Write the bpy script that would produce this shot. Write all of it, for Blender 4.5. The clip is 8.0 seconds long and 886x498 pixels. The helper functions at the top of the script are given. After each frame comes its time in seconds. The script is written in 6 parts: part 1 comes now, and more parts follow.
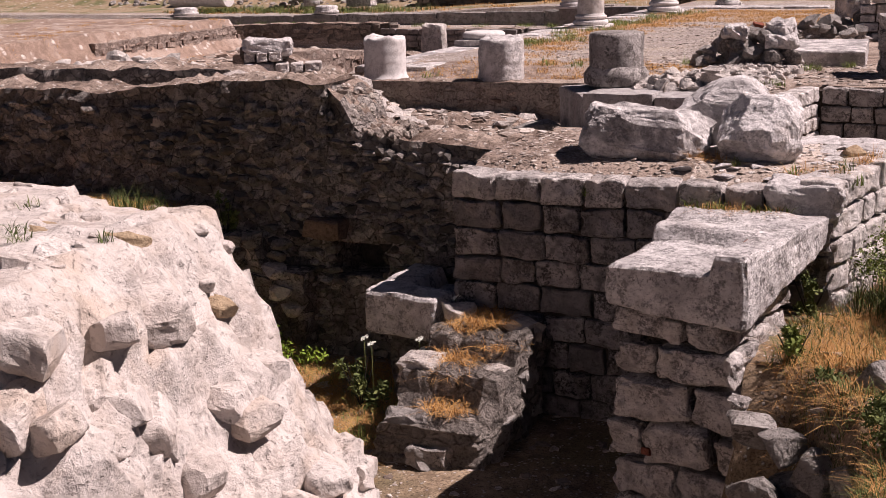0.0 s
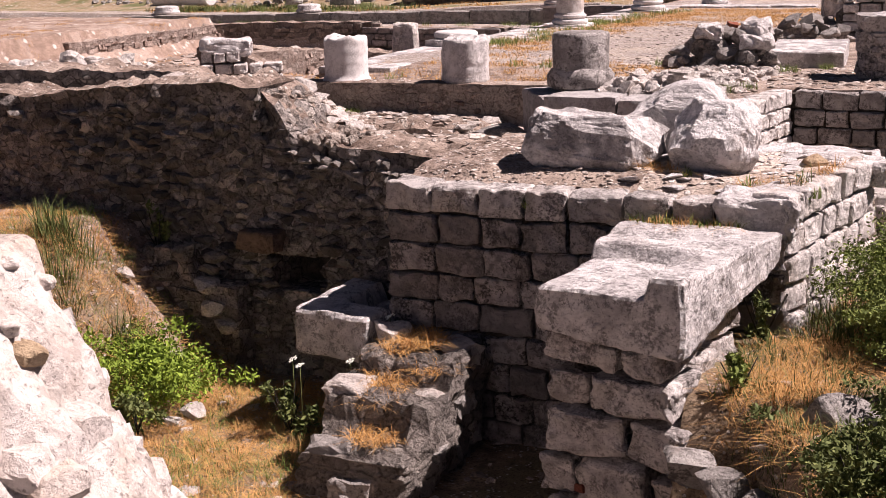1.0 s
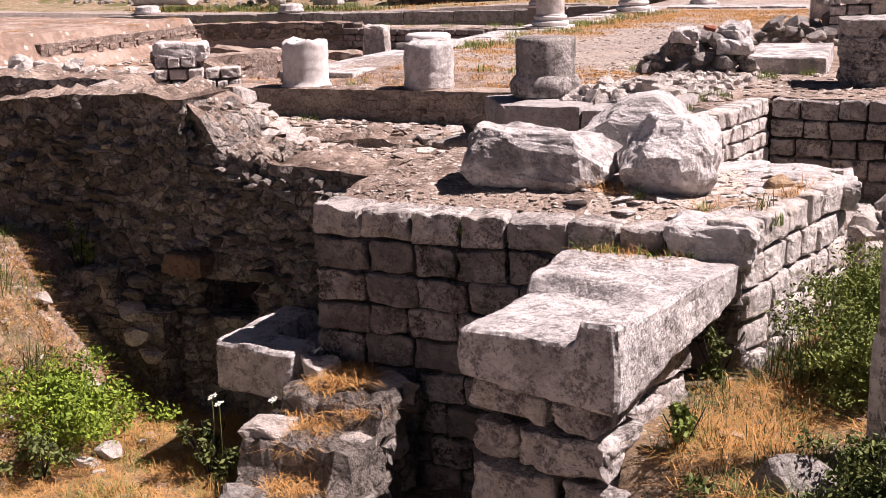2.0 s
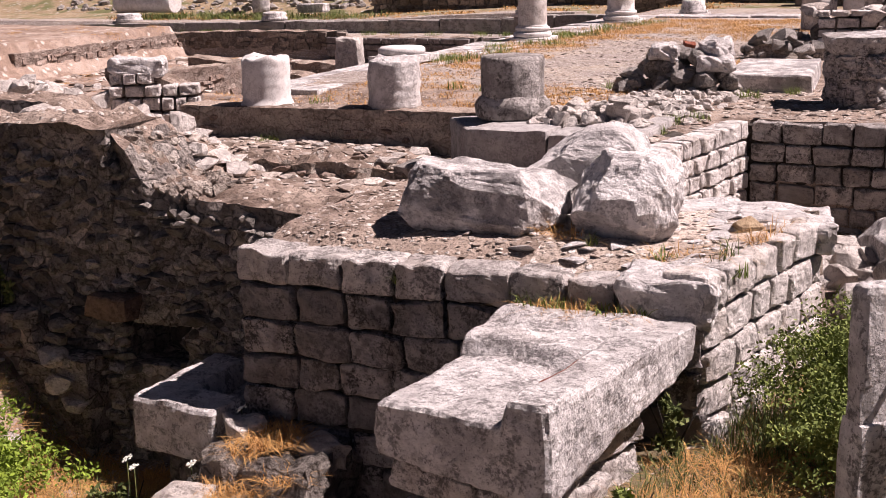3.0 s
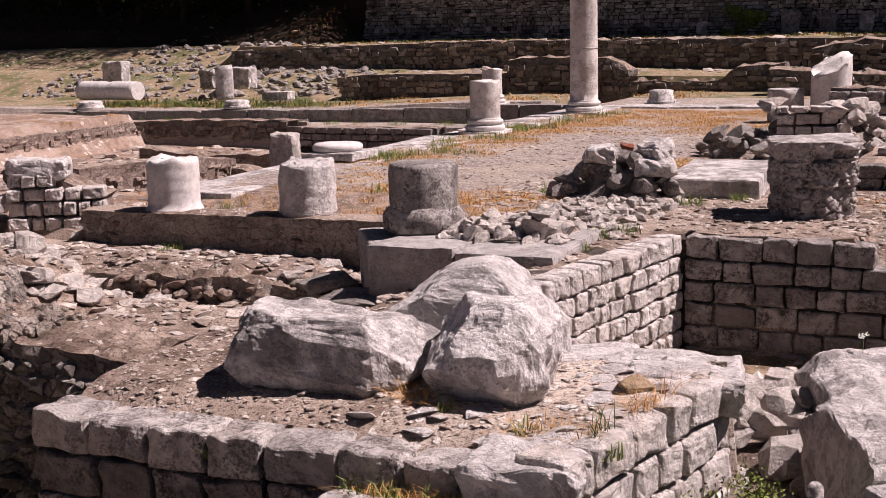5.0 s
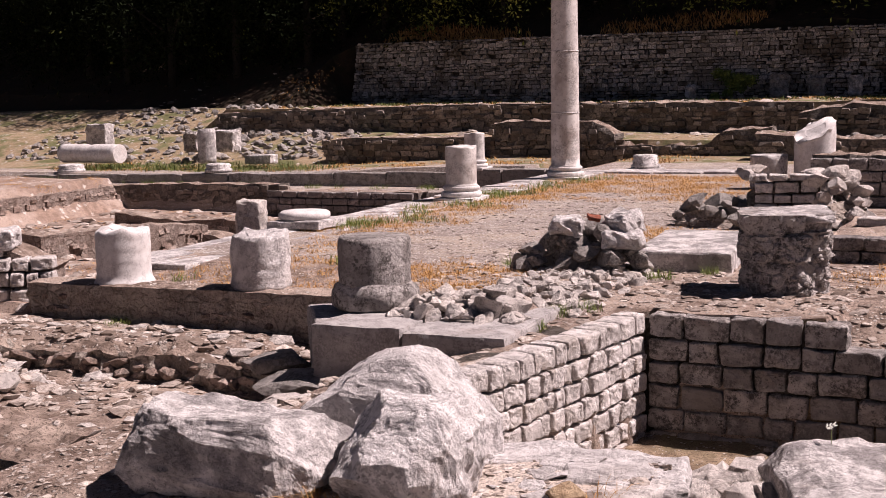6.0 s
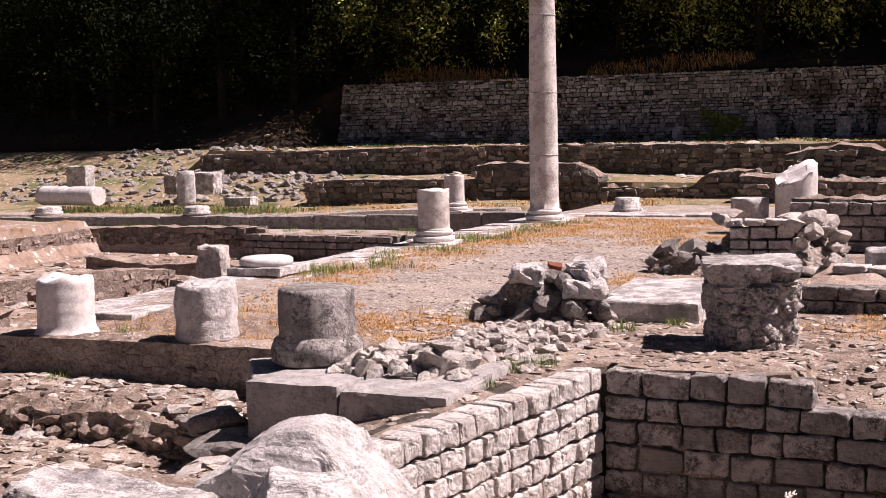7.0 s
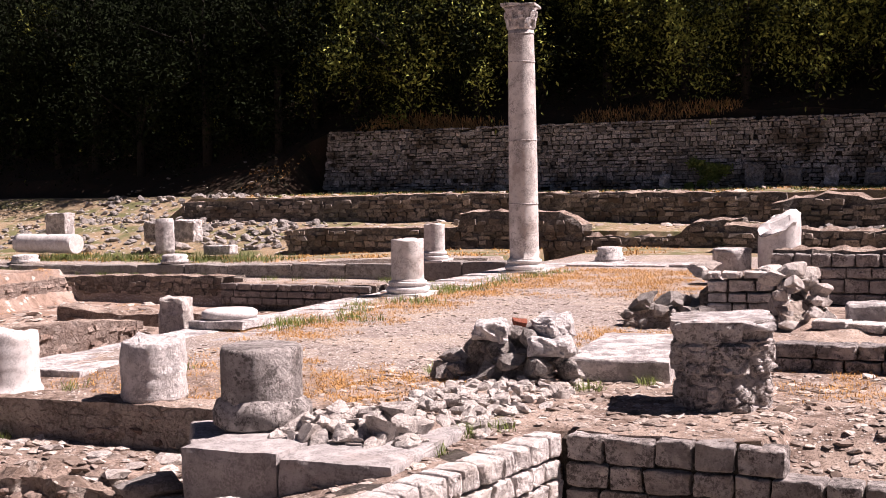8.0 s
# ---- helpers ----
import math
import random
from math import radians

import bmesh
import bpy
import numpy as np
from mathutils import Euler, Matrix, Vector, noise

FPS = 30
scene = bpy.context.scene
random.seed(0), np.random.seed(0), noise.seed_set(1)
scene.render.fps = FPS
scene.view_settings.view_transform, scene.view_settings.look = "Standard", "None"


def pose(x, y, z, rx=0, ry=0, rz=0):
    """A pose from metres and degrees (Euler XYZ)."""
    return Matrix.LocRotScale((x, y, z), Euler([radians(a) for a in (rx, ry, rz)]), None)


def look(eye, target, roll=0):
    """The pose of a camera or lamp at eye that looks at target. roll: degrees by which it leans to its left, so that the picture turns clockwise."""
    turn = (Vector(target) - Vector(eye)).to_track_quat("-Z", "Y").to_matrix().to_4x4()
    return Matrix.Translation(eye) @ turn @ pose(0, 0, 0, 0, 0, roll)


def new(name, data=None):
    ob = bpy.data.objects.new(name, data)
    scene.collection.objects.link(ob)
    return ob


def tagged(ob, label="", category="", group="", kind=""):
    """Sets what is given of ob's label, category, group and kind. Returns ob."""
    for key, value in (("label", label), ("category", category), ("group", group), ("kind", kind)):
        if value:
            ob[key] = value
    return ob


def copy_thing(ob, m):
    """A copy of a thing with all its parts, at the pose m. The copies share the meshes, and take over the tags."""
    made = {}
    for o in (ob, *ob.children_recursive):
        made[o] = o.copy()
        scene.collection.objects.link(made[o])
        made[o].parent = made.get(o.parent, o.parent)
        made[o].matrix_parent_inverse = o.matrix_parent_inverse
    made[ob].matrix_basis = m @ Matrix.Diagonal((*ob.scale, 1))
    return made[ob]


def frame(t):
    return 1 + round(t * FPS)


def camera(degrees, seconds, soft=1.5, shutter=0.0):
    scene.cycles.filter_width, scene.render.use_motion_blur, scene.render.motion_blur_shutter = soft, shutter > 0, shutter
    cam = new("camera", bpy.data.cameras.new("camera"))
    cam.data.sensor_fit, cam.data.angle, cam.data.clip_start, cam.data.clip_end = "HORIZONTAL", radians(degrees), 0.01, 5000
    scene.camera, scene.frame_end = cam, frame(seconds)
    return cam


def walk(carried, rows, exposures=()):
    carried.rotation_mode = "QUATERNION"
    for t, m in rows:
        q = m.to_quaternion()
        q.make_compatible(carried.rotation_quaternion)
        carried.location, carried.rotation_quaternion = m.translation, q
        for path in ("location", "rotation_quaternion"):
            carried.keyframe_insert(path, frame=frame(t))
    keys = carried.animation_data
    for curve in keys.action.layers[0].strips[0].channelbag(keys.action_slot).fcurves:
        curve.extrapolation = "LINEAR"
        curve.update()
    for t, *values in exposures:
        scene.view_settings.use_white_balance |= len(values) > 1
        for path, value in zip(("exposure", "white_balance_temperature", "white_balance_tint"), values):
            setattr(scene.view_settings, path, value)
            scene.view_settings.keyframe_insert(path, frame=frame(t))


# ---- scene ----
cam = camera(38.5, 8.0, soft=0.5)
METRES, EYE, TILT, LEAN, TURN = 7.0, 1.93, -13.5, 1.4, 25.0
ROWS = [
    (0.0, 0.0, 0.0, 0.0, 0.0, 0.0, 0.0),
    (0.5, 0.0403, 0.0459, 0.0107, 0.06, -0.0, -0.03),
    (1.0, 0.0799, 0.1031, 0.0199, 0.03, -0.06, -0.04),
    (1.5, 0.118, 0.164, 0.0329, 0.04, -0.14, -0.06),
    (3.0, 0.2171, 0.349, 0.0967, 0.05, 0.01, -0.1),
    (3.5, 0.2463, 0.4021, 0.1151, 0.01, 0.4, -0.11),
    (4.0, 0.2845, 0.4561, 0.1356, -0.03, 1.13, -0.11),
    (4.5, 0.3204, 0.5, 0.1508, -0.06, 2.2, -0.08),
    (6.0, 0.4165, 0.6314, 0.1956, -0.19, 6.31, -0.19),
    (6.5, 0.4531, 0.6754, 0.2097, -0.22, 7.2, -0.16),
    (7.0, 0.4838, 0.719, 0.2201, -0.32, 8.14, -0.15),
    (7.5, 0.5102, 0.7622, 0.2336, -0.47, 9.13, -0.18),
    (8.0, 0.5358, 0.8028, 0.2452, -0.61, 10.24, -0.21),
]
walk(cam, [(t, pose(0, 0, EYE, TILT, LEAN, TURN) @ pose(METRES * x, METRES * y, METRES * z, 90 + pitch, roll, yaw)) for t, x, y, z, yaw, pitch, roll in ROWS],
     exposures=[(0.0, 0.54, 6550, 24), (1.5, 1.04, 6550, 23), (3.0, 0.86, 6550, 24), (4.5, 0.56, 6550, 25), (6.0, 0.6, 6550, 25), (8.0, 1.1, 6550, 24)])

# ---- light and sky ----
AZ, EL = radians(24), radians(54)
to_sun = Vector((math.cos(AZ) * math.cos(EL), math.sin(AZ) * math.cos(EL), math.sin(EL)))
sun = new("sun", bpy.data.lights.new("sun", "SUN"))
sun.data.energy, sun.data.angle, sun.data.color = 5.0, radians(0.5), (1.0, 0.92, 0.85)
sun.matrix_world = look(to_sun * 80, (0, 0, 0))
world = bpy.data.worlds.new("sky")
scene.world = world
world.use_nodes = True
sky = world.node_tree.nodes.new("ShaderNodeTexSky")
sky.sky_type, sky.sun_disc = "NISHITA", False
sky.sun_elevation, sky.sun_rotation = EL, math.pi / 2 - AZ
sky.air_density, sky.dust_density, sky.ozone_density = 0.4, 0.3, 1.0
back = world.node_tree.nodes["Background"]
back.inputs["Strength"].default_value = 0.022
world.node_tree.links.new(sky.outputs[0], back.inputs[0])


# ---- materials ----
def srgb(h):
    c = [int(h[i:i + 2], 16) / 255 for i in (0, 2, 4)]
    return tuple(v / 12.92 if v <= 0.04045 else ((v + 0.055) / 1.055) ** 2.4 for v in c) + (1.0,)


class Nodes:
    """A small wrapper to write node trees in few lines."""

    def __init__(self, name, rough=0.9):
        self.m = bpy.data.materials.new(name)
        self.m.use_nodes = True
        self.t = self.m.node_tree
        self.bsdf = self.t.nodes["Principled BSDF"]
        self.bsdf.inputs["Roughness"].default_value = rough
        self.bsdf.inputs["Specular IOR Level"].default_value = 0.25
        geo = self.t.nodes.new("ShaderNodeNewGeometry")
        info = self.t.nodes.new("ShaderNodeObjectInfo")
        self.random, self.island = info.outputs["Random"], geo.outputs["Random Per Island"]
        self.pos = self.math("ADD", geo.outputs["Position"], self.math("MULTIPLY", info.outputs["Random"], (7.0, 3.0, 5.0), True), True)
        self.normal = geo.outputs["Normal"]

    def put(self, socket, value):
        if isinstance(value, bpy.types.NodeSocket):
            self.t.links.new(value, socket)
        else:
            socket.default_value = value

    def math(self, op, a, b, vector=False):
        n = self.t.nodes.new("ShaderNodeVectorMath" if vector else "ShaderNodeMath")
        n.operation = op
        self.put(n.inputs[0], a)
        self.put(n.inputs[1], b)
        return n.outputs[0]

    def noise(self, scale, detail=5.0, rough=0.6, squash=None):
        n = self.t.nodes.new("ShaderNodeTexNoise")
        n.inputs["Scale"].default_value, n.inputs["Detail"].default_value, n.inputs["Roughness"].default_value = scale, detail, rough
        self.put(n.inputs["Vector"], self.math("MULTIPLY", self.pos, squash, True) if squash else self.pos)
        return n.outputs[0]

    def cells(self, scale, feature="F1", squash=None):
        n = self.t.nodes.new("ShaderNodeTexVoronoi")
        n.feature = feature
        n.inputs["Scale"].default_value = scale
        wob = self.t.nodes.new("ShaderNodeTexNoise")
        wob.inputs["Scale"].default_value = scale * 1.3
        self.put(wob.inputs["Vector"], self.pos)
        at = self.math("ADD", self.pos, self.math("MULTIPLY", wob.outputs[1], (0.35 / scale,) * 3, True), True)
        self.put(n.inputs["Vector"], self.math("MULTIPLY", at, squash, True) if squash else at)
        return n

    def ramp(self, value, lo, hi):
        n = self.t.nodes.new("ShaderNodeMapRange")
        n.interpolation_type = "SMOOTHSTEP"
        self.put(n.inputs[0], value)
        n.inputs[1].default_value, n.inputs[2].default_value = lo, hi
        return n.outputs[0]

    def mix(self, fac, a, b, blend="MIX"):
        n = self.t.nodes.new("ShaderNodeMix")
        n.data_type, n.blend_type = "RGBA", blend
        self.put(n.inputs[0], fac)
        self.put(n.inputs[6], a)
        self.put(n.inputs[7], b)
        return n.outputs[2]

    def bump(self, height, strength=0.6, distance=0.02):
        n = self.t.nodes.new("ShaderNodeBump")
        n.inputs["Strength"].default_value, n.inputs["Distance"].default_value = strength, distance
        self.put(n.inputs["Height"], height)
        self.t.links.new(n.outputs[0], self.bsdf.inputs["Normal"])

    def done(self, colour):
        self.put(self.bsdf.inputs["Base Color"], colour)
        return self.m


def stone(name, light, dark, stain, fine=22.0, coarse=2.2, lichen=0.5, spread=0.35, lumps=1.0, depth=0.035, patina=0.0):
    """Weathered stone: soft mottling, ragged dark crust in patches, fine specks and pits."""
    n = Nodes(name)
    broad, mid, grain = n.noise(coarse, 4), n.noise(coarse * 4, 6, 0.6), n.noise(fine * 3, 6, 0.7)
    col = n.mix(n.math("MULTIPLY", n.ramp(mid, 0.4, 0.72), 0.85), light, dark)
    col = n.mix(n.math("MULTIPLY", n.ramp(broad, 0.52, 0.7), 0.8), col, stain)
    if patina:
        dim = n.ramp(n.noise(coarse * 1.2, 7, 0.66), 0.47, 0.58)
        col = n.mix(n.math("MULTIPLY", dim, patina), col, (dark[0] * 0.42, dark[1] * 0.41, dark[2] * 0.41, 1))
    blots = n.noise(fine * 0.7, 7, 0.72)
    col = n.mix(n.math("MULTIPLY", n.ramp(blots, 0.54, 0.62), min(1.0, lichen * 0.6)), col, (dark[0] * 0.45, dark[1] * 0.44, dark[2] * 0.43, 1))
    patch = n.math("MULTIPLY", n.ramp(n.noise(coarse * 2.6, 8, 0.7), 0.475, 0.55), n.ramp(n.noise(fine * 1.5, 7, 0.75), 0.44, 0.54))
    col = n.mix(n.math("MULTIPLY", patch, min(1.0, lichen)), col, (dark[0] * 0.24, dark[1] * 0.23, dark[2] * 0.225, 1))
    specks = n.ramp(n.noise(fine * 3, 4, 0.6), 0.6, 0.68)
    col = n.mix(n.math("MULTIPLY", specks, lichen * 0.85), col, (dark[0] * 0.18, dark[1] * 0.17, dark[2] * 0.16, 1))
    col = n.mix(n.math("MULTIPLY", n.random, spread), col, dark)
    relief = n.math("ADD", n.math("MULTIPLY", grain, 0.4), n.math("ADD", mid, n.math("MULTIPLY", blots, 1.3)))
    n.bump(n.math("SUBTRACT", relief, n.math("MULTIPLY", specks, 0.35)), lumps, depth)
    return n.done(col)


def rubble_face(name, stone_a, stone_b, mortar, scale=5.0, blotch=(0.03, 0.028, 0.027, 1), amount=0.55):
    """Rubble masonry in mortar: uneven stones with sunk joints and black weathering."""
    n = Nodes(name)
    cell, edge = n.cells(scale, "F1", (1, 1, 1.5)), n.cells(scale, "DISTANCE_TO_EDGE", (1, 1, 1.5))
    grey = n.t.nodes.new("ShaderNodeSeparateColor")
    n.put(grey.inputs[0], cell.outputs["Color"])
    fine, mid, big = n.noise(30, 8, 0.75), n.noise(7.5, 6, 0.65), n.noise(2.8, 7, 0.72)
    col = n.mix(n.ramp(n.math("ADD", n.math("MULTIPLY", grey.outputs[0], 0.3), n.math("MULTIPLY", mid, 0.8)), 0.46, 0.7), stone_a, stone_b)
    joint = n.ramp(edge.outputs["Distance"], 0.0, 0.12)
    show = n.ramp(mid, 0.4, 0.6)
    col = n.mix(n.math("MULTIPLY", show, n.math("SUBTRACT", 1.0, joint)), col, mortar)
    col = n.mix(n.math("MULTIPLY", n.ramp(fine, 0.5, 0.6), 0.6), col, mortar)
    col = n.mix(n.math("MULTIPLY", n.ramp(mid, 0.55, 0.68), 0.7), col, stone_b)
    col = n.mix(n.math("MULTIPLY", n.ramp(big, 0.4, 0.66), n.math("MULTIPLY", n.ramp(fine, 0.3, 0.56), amount)), col, blotch)
    n.bump(n.math("ADD", n.math("MULTIPLY", n.math("MULTIPLY", joint, show), 0.5), n.math("ADD", fine, mid)), 1.0, 0.06)
    return n.done(col)


def earth(name, a, b, c, chips=(0.55, 0.5, 0.46, 1), chip_amount=0.35, chip_scale=16):
    """Bare ground: soil, dry litter and pale stone chips."""
    n = Nodes(name, 0.95)
    big, mid, fine = n.noise(0.9, 4), n.noise(5, 6, 0.7), n.noise(45, 6, 0.75)
    col = n.mix(n.ramp(mid, 0.36, 0.64), a, b)
    col = n.mix(n.ramp(big, 0.46, 0.64), col, c)
    cell = n.cells(chip_scale)
    grey = n.t.nodes.new("ShaderNodeSeparateColor")
    n.put(grey.inputs[0], cell.outputs["Color"])
    chip = n.math("MULTIPLY", n.ramp(grey.outputs[1], 1.0 - chip_amount, 1.02 - chip_amount), n.ramp(n.math("ADD", cell.outputs["Distance"], n.math("MULTIPLY", fine, 0.5)), 0.72, 0.5))
    col = n.mix(chip, col, chips)
    col = n.mix(n.math("MULTIPLY", n.ramp(fine, 0.5, 0.6), 0.7), col, (0.055, 0.036, 0.027, 1))
    n.bump(n.math("ADD", n.math("ADD", fine, mid), chip), 0.8, 0.03)
    return n.done(col)


def leafy(name, a, b, rough=0.55):
    n = Nodes(name, rough)
    col = n.mix(n.island, a, b)
    n.bsdf.inputs["Specular IOR Level"].default_value = 0.06
    return n.done(n.mix(n.ramp(n.noise(6, 3), 0.4, 0.7), col, b))


LIME = stone("limestone", (0.84, 0.785, 0.765, 1), (0.40, 0.365, 0.36, 1), (0.58, 0.52, 0.495, 1), lichen=0.55, patina=0.65)
# Front-wall ashlar: lichen stains, plus shade put into the darker base colour.
ASHLAR = stone("shaded_ashlar", (0.5, 0.45, 0.435, 1), (0.18, 0.16, 0.155, 1), (0.3, 0.25, 0.23, 1), lichen=0.92, spread=0.8, patina=0.48)
# Paler ashlar copy; on the side walls its brightness stands in for sunlight.
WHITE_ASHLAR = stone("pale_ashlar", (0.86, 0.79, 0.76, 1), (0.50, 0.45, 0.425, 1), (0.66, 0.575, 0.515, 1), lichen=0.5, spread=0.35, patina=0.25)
COLUMN = stone("stained_marble", (0.68, 0.635, 0.61, 1), (0.46, 0.42, 0.40, 1), (0.36, 0.295, 0.265, 1), fine=20, coarse=1.1, lichen=0.55, lumps=0.5, depth=0.012, patina=0.25)
MARBLE = stone("white_marble", (0.70, 0.665, 0.65, 1), (0.52, 0.48, 0.47, 1), (0.62, 0.55, 0.52, 1), fine=34, lichen=0.4, lumps=0.35, depth=0.008)
GREYDRUM = stone("stained_column_stone", (0.62, 0.57, 0.545, 1), (0.3, 0.265, 0.25, 1), (0.42, 0.35, 0.315, 1), fine=16, lichen=0.95, lumps=1.0, depth=0.05, patina=0.6)
CARVED = stone("carved_relief_stone", (0.74, 0.68, 0.65, 1), (0.3, 0.265, 0.25, 1), (0.45, 0.38, 0.345, 1), fine=14, lichen=0.9, lumps=1.0, depth=0.06)
SMOOTH = stone("smooth_grey_stone", (0.44, 0.41, 0.4, 1), (0.32, 0.295, 0.29, 1), (0.4, 0.35, 0.33, 1), fine=30, lichen=0.5, lumps=0.7, depth=0.015, patina=0.3)
SLAB = stone("pitted_slab_stone", (0.82, 0.77, 0.755, 1), (0.5, 0.46, 0.45, 1), (0.54, 0.485, 0.465, 1), fine=20, lichen=0.8, lumps=1.0, depth=0.035, patina=0.35)
PALELIME = stone("pale_limestone", (0.88, 0.825, 0.81, 1), (0.5, 0.46, 0.45, 1), (0.66, 0.6, 0.575, 1), lichen=0.5, patina=0.25)
CREAM = stone("cream_mortar_rubble", (0.65, 0.585, 0.55, 1), (0.46, 0.385, 0.34, 1), (0.56, 0.45, 0.37, 1), fine=13.0, coarse=1.4, lichen=0.34, lumps=0.9, depth=0.03)
OCHRE = stone("ochre_stone", (0.56, 0.42, 0.28, 1), (0.38, 0.26, 0.16, 1), (0.46, 0.31, 0.19, 1), lichen=0.3)
BRICK = stone("red_brick", (0.32, 0.1, 0.06, 1), (0.2, 0.065, 0.045, 1), (0.3, 0.14, 0.1, 1), lichen=0.4)
GREYSTONE = stone("grey_rubble_stone", (0.46, 0.42, 0.395, 1), (0.25, 0.225, 0.21, 1), (0.38, 0.31, 0.27, 1), lichen=0.8, spread=0.7, patina=0.25)
PALESTONE = stone("pale_rubble_stone", (0.78, 0.71, 0.665, 1), (0.42, 0.37, 0.345, 1), (0.58, 0.49, 0.43, 1), lichen=0.5, spread=0.45, patina=0.2)
JOINT = stone("joint_mortar", (0.12, 0.1, 0.085, 1), (0.05, 0.042, 0.036, 1), (0.1, 0.07, 0.055, 1), lichen=0.6)
# Long-wall rubble: black weathering, and the wall's shade put into the colour.
DARKRUBBLE = rubble_face("shaded_dark_rubble", (0.32, 0.27, 0.245, 1), (0.72, 0.63, 0.575, 1), (0.06, 0.048, 0.042, 1), 6.5, amount=0.65)
KERBSTONE = rubble_face("plastered_rubble", (0.56, 0.465, 0.405, 1), (0.74, 0.65, 0.575, 1), (0.26, 0.2, 0.16, 1), 5.0, (0.07, 0.055, 0.046, 1), 0.55)
# Stones of the same wall, darkened to match its shaded face.
DARKSTONE = stone("shaded_dark_stone", (0.27, 0.24, 0.225, 1), (0.11, 0.095, 0.085, 1), (0.2, 0.16, 0.14, 1), lichen=0.9)
BROWN = stone("brown_stone", (0.25, 0.165, 0.12, 1), (0.15, 0.1, 0.075, 1), (0.2, 0.13, 0.1, 1))
FARRUBBLE = rubble_face("old_rubble", (0.27, 0.23, 0.205, 1), (0.42, 0.365, 0.325, 1), (0.09, 0.07, 0.06, 1), 5.5, amount=0.6)
PINKRUBBLE = rubble_face("reddish_rubble", (0.36, 0.275, 0.235, 1), (0.5, 0.41, 0.36, 1), (0.16, 0.105, 0.08, 1), 6.0, (0.1, 0.08, 0.07, 1), 0.4)
CREST = earth("broken_wall_top", (0.36, 0.277, 0.23, 1), (0.145, 0.102, 0.08, 1), (0.42, 0.333, 0.278, 1), (0.56, 0.5, 0.455, 1), 0.26, 17)
SOIL = earth("dry_soil", (0.17, 0.115, 0.075, 1), (0.40, 0.295, 0.2, 1), (0.2, 0.155, 0.09, 1), chip_amount=0.16, chip_scale=30)
TERRACE = earth("trodden_rubble", (0.41, 0.315, 0.262, 1), (0.15, 0.103, 0.08, 1), (0.46, 0.36, 0.297, 1), (0.55, 0.49, 0.45, 1), 0.24, 24)
DUST = earth("pale_mortar_dust", (0.6, 0.5, 0.43, 1), (0.4, 0.31, 0.25, 1), (0.68, 0.58, 0.51, 1), (0.72, 0.66, 0.62, 1), 0.3, 14)
# Added dark ground for out-of-view areas, so less light bounces onto front faces.
DIM_GROUND = earth("bounce_dimming_ground", (0.07, 0.062, 0.035, 1), (0.045, 0.045, 0.02, 1), (0.09, 0.07, 0.04, 1), (0.14, 0.12, 0.1, 1), 0.1, 12)
GRAVEL = earth("pebble_floor", (0.40, 0.335, 0.30, 1), (0.26, 0.21, 0.185, 1), (0.44, 0.36, 0.30, 1), (0.72, 0.67, 0.64, 1), 0.55, 24)
MEADOW = earth("dry_meadow", (0.3, 0.21, 0.125, 1), (0.36, 0.28, 0.19, 1), (0.15, 0.15, 0.065, 1), (0.55, 0.5, 0.45, 1), 0.2, 6)
OPUS = earth("reddish_mortar_floor", (0.36, 0.255, 0.2, 1), (0.24, 0.165, 0.13, 1), (0.44, 0.34, 0.285, 1), (0.6, 0.52, 0.47, 1), 0.3, 5)
# Bank soil with the shade of the trees put into its near-black colour.
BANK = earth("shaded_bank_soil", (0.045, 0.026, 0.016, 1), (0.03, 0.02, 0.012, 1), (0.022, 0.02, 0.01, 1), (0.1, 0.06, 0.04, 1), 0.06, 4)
STRAW = leafy("dry_straw", (0.66, 0.39, 0.15, 1), (0.40, 0.215, 0.085, 1), 0.8)
GRASS = leafy("fresh_leaf", (0.25, 0.29, 0.08, 1), (0.12, 0.155, 0.045, 1))
FRESH = leafy("bright_leaf", (0.27, 0.36, 0.05, 1), (0.13, 0.19, 0.03, 1))
WEED = leafy("dull_leaf", (0.17, 0.19, 0.065, 1), (0.075, 0.095, 0.035, 1))


# Shaded gaps and sunlit clumps of the foliage are put into the leaf colour.
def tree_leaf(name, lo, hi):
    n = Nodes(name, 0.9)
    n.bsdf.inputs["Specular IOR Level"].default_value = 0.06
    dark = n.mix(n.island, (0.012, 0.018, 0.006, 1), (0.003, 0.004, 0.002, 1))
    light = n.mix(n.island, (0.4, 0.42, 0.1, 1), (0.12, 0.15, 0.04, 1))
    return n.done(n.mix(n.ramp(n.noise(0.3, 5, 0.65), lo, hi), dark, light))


CROWN, CROWN_LIT = tree_leaf("shaded_tree_leaf", 0.62, 0.7), tree_leaf("sunlit_tree_leaf", 0.47, 0.56)
PETAL = leafy("white_petal", (0.8, 0.8, 0.74, 1), (0.7, 0.7, 0.62, 1))
BARK = stone("bark", (0.03, 0.024, 0.02, 1), (0.016, 0.013, 0.01, 1), (0.025, 0.02, 0.016, 1))


# ---- mesh tools ----
R = random.Random(7)


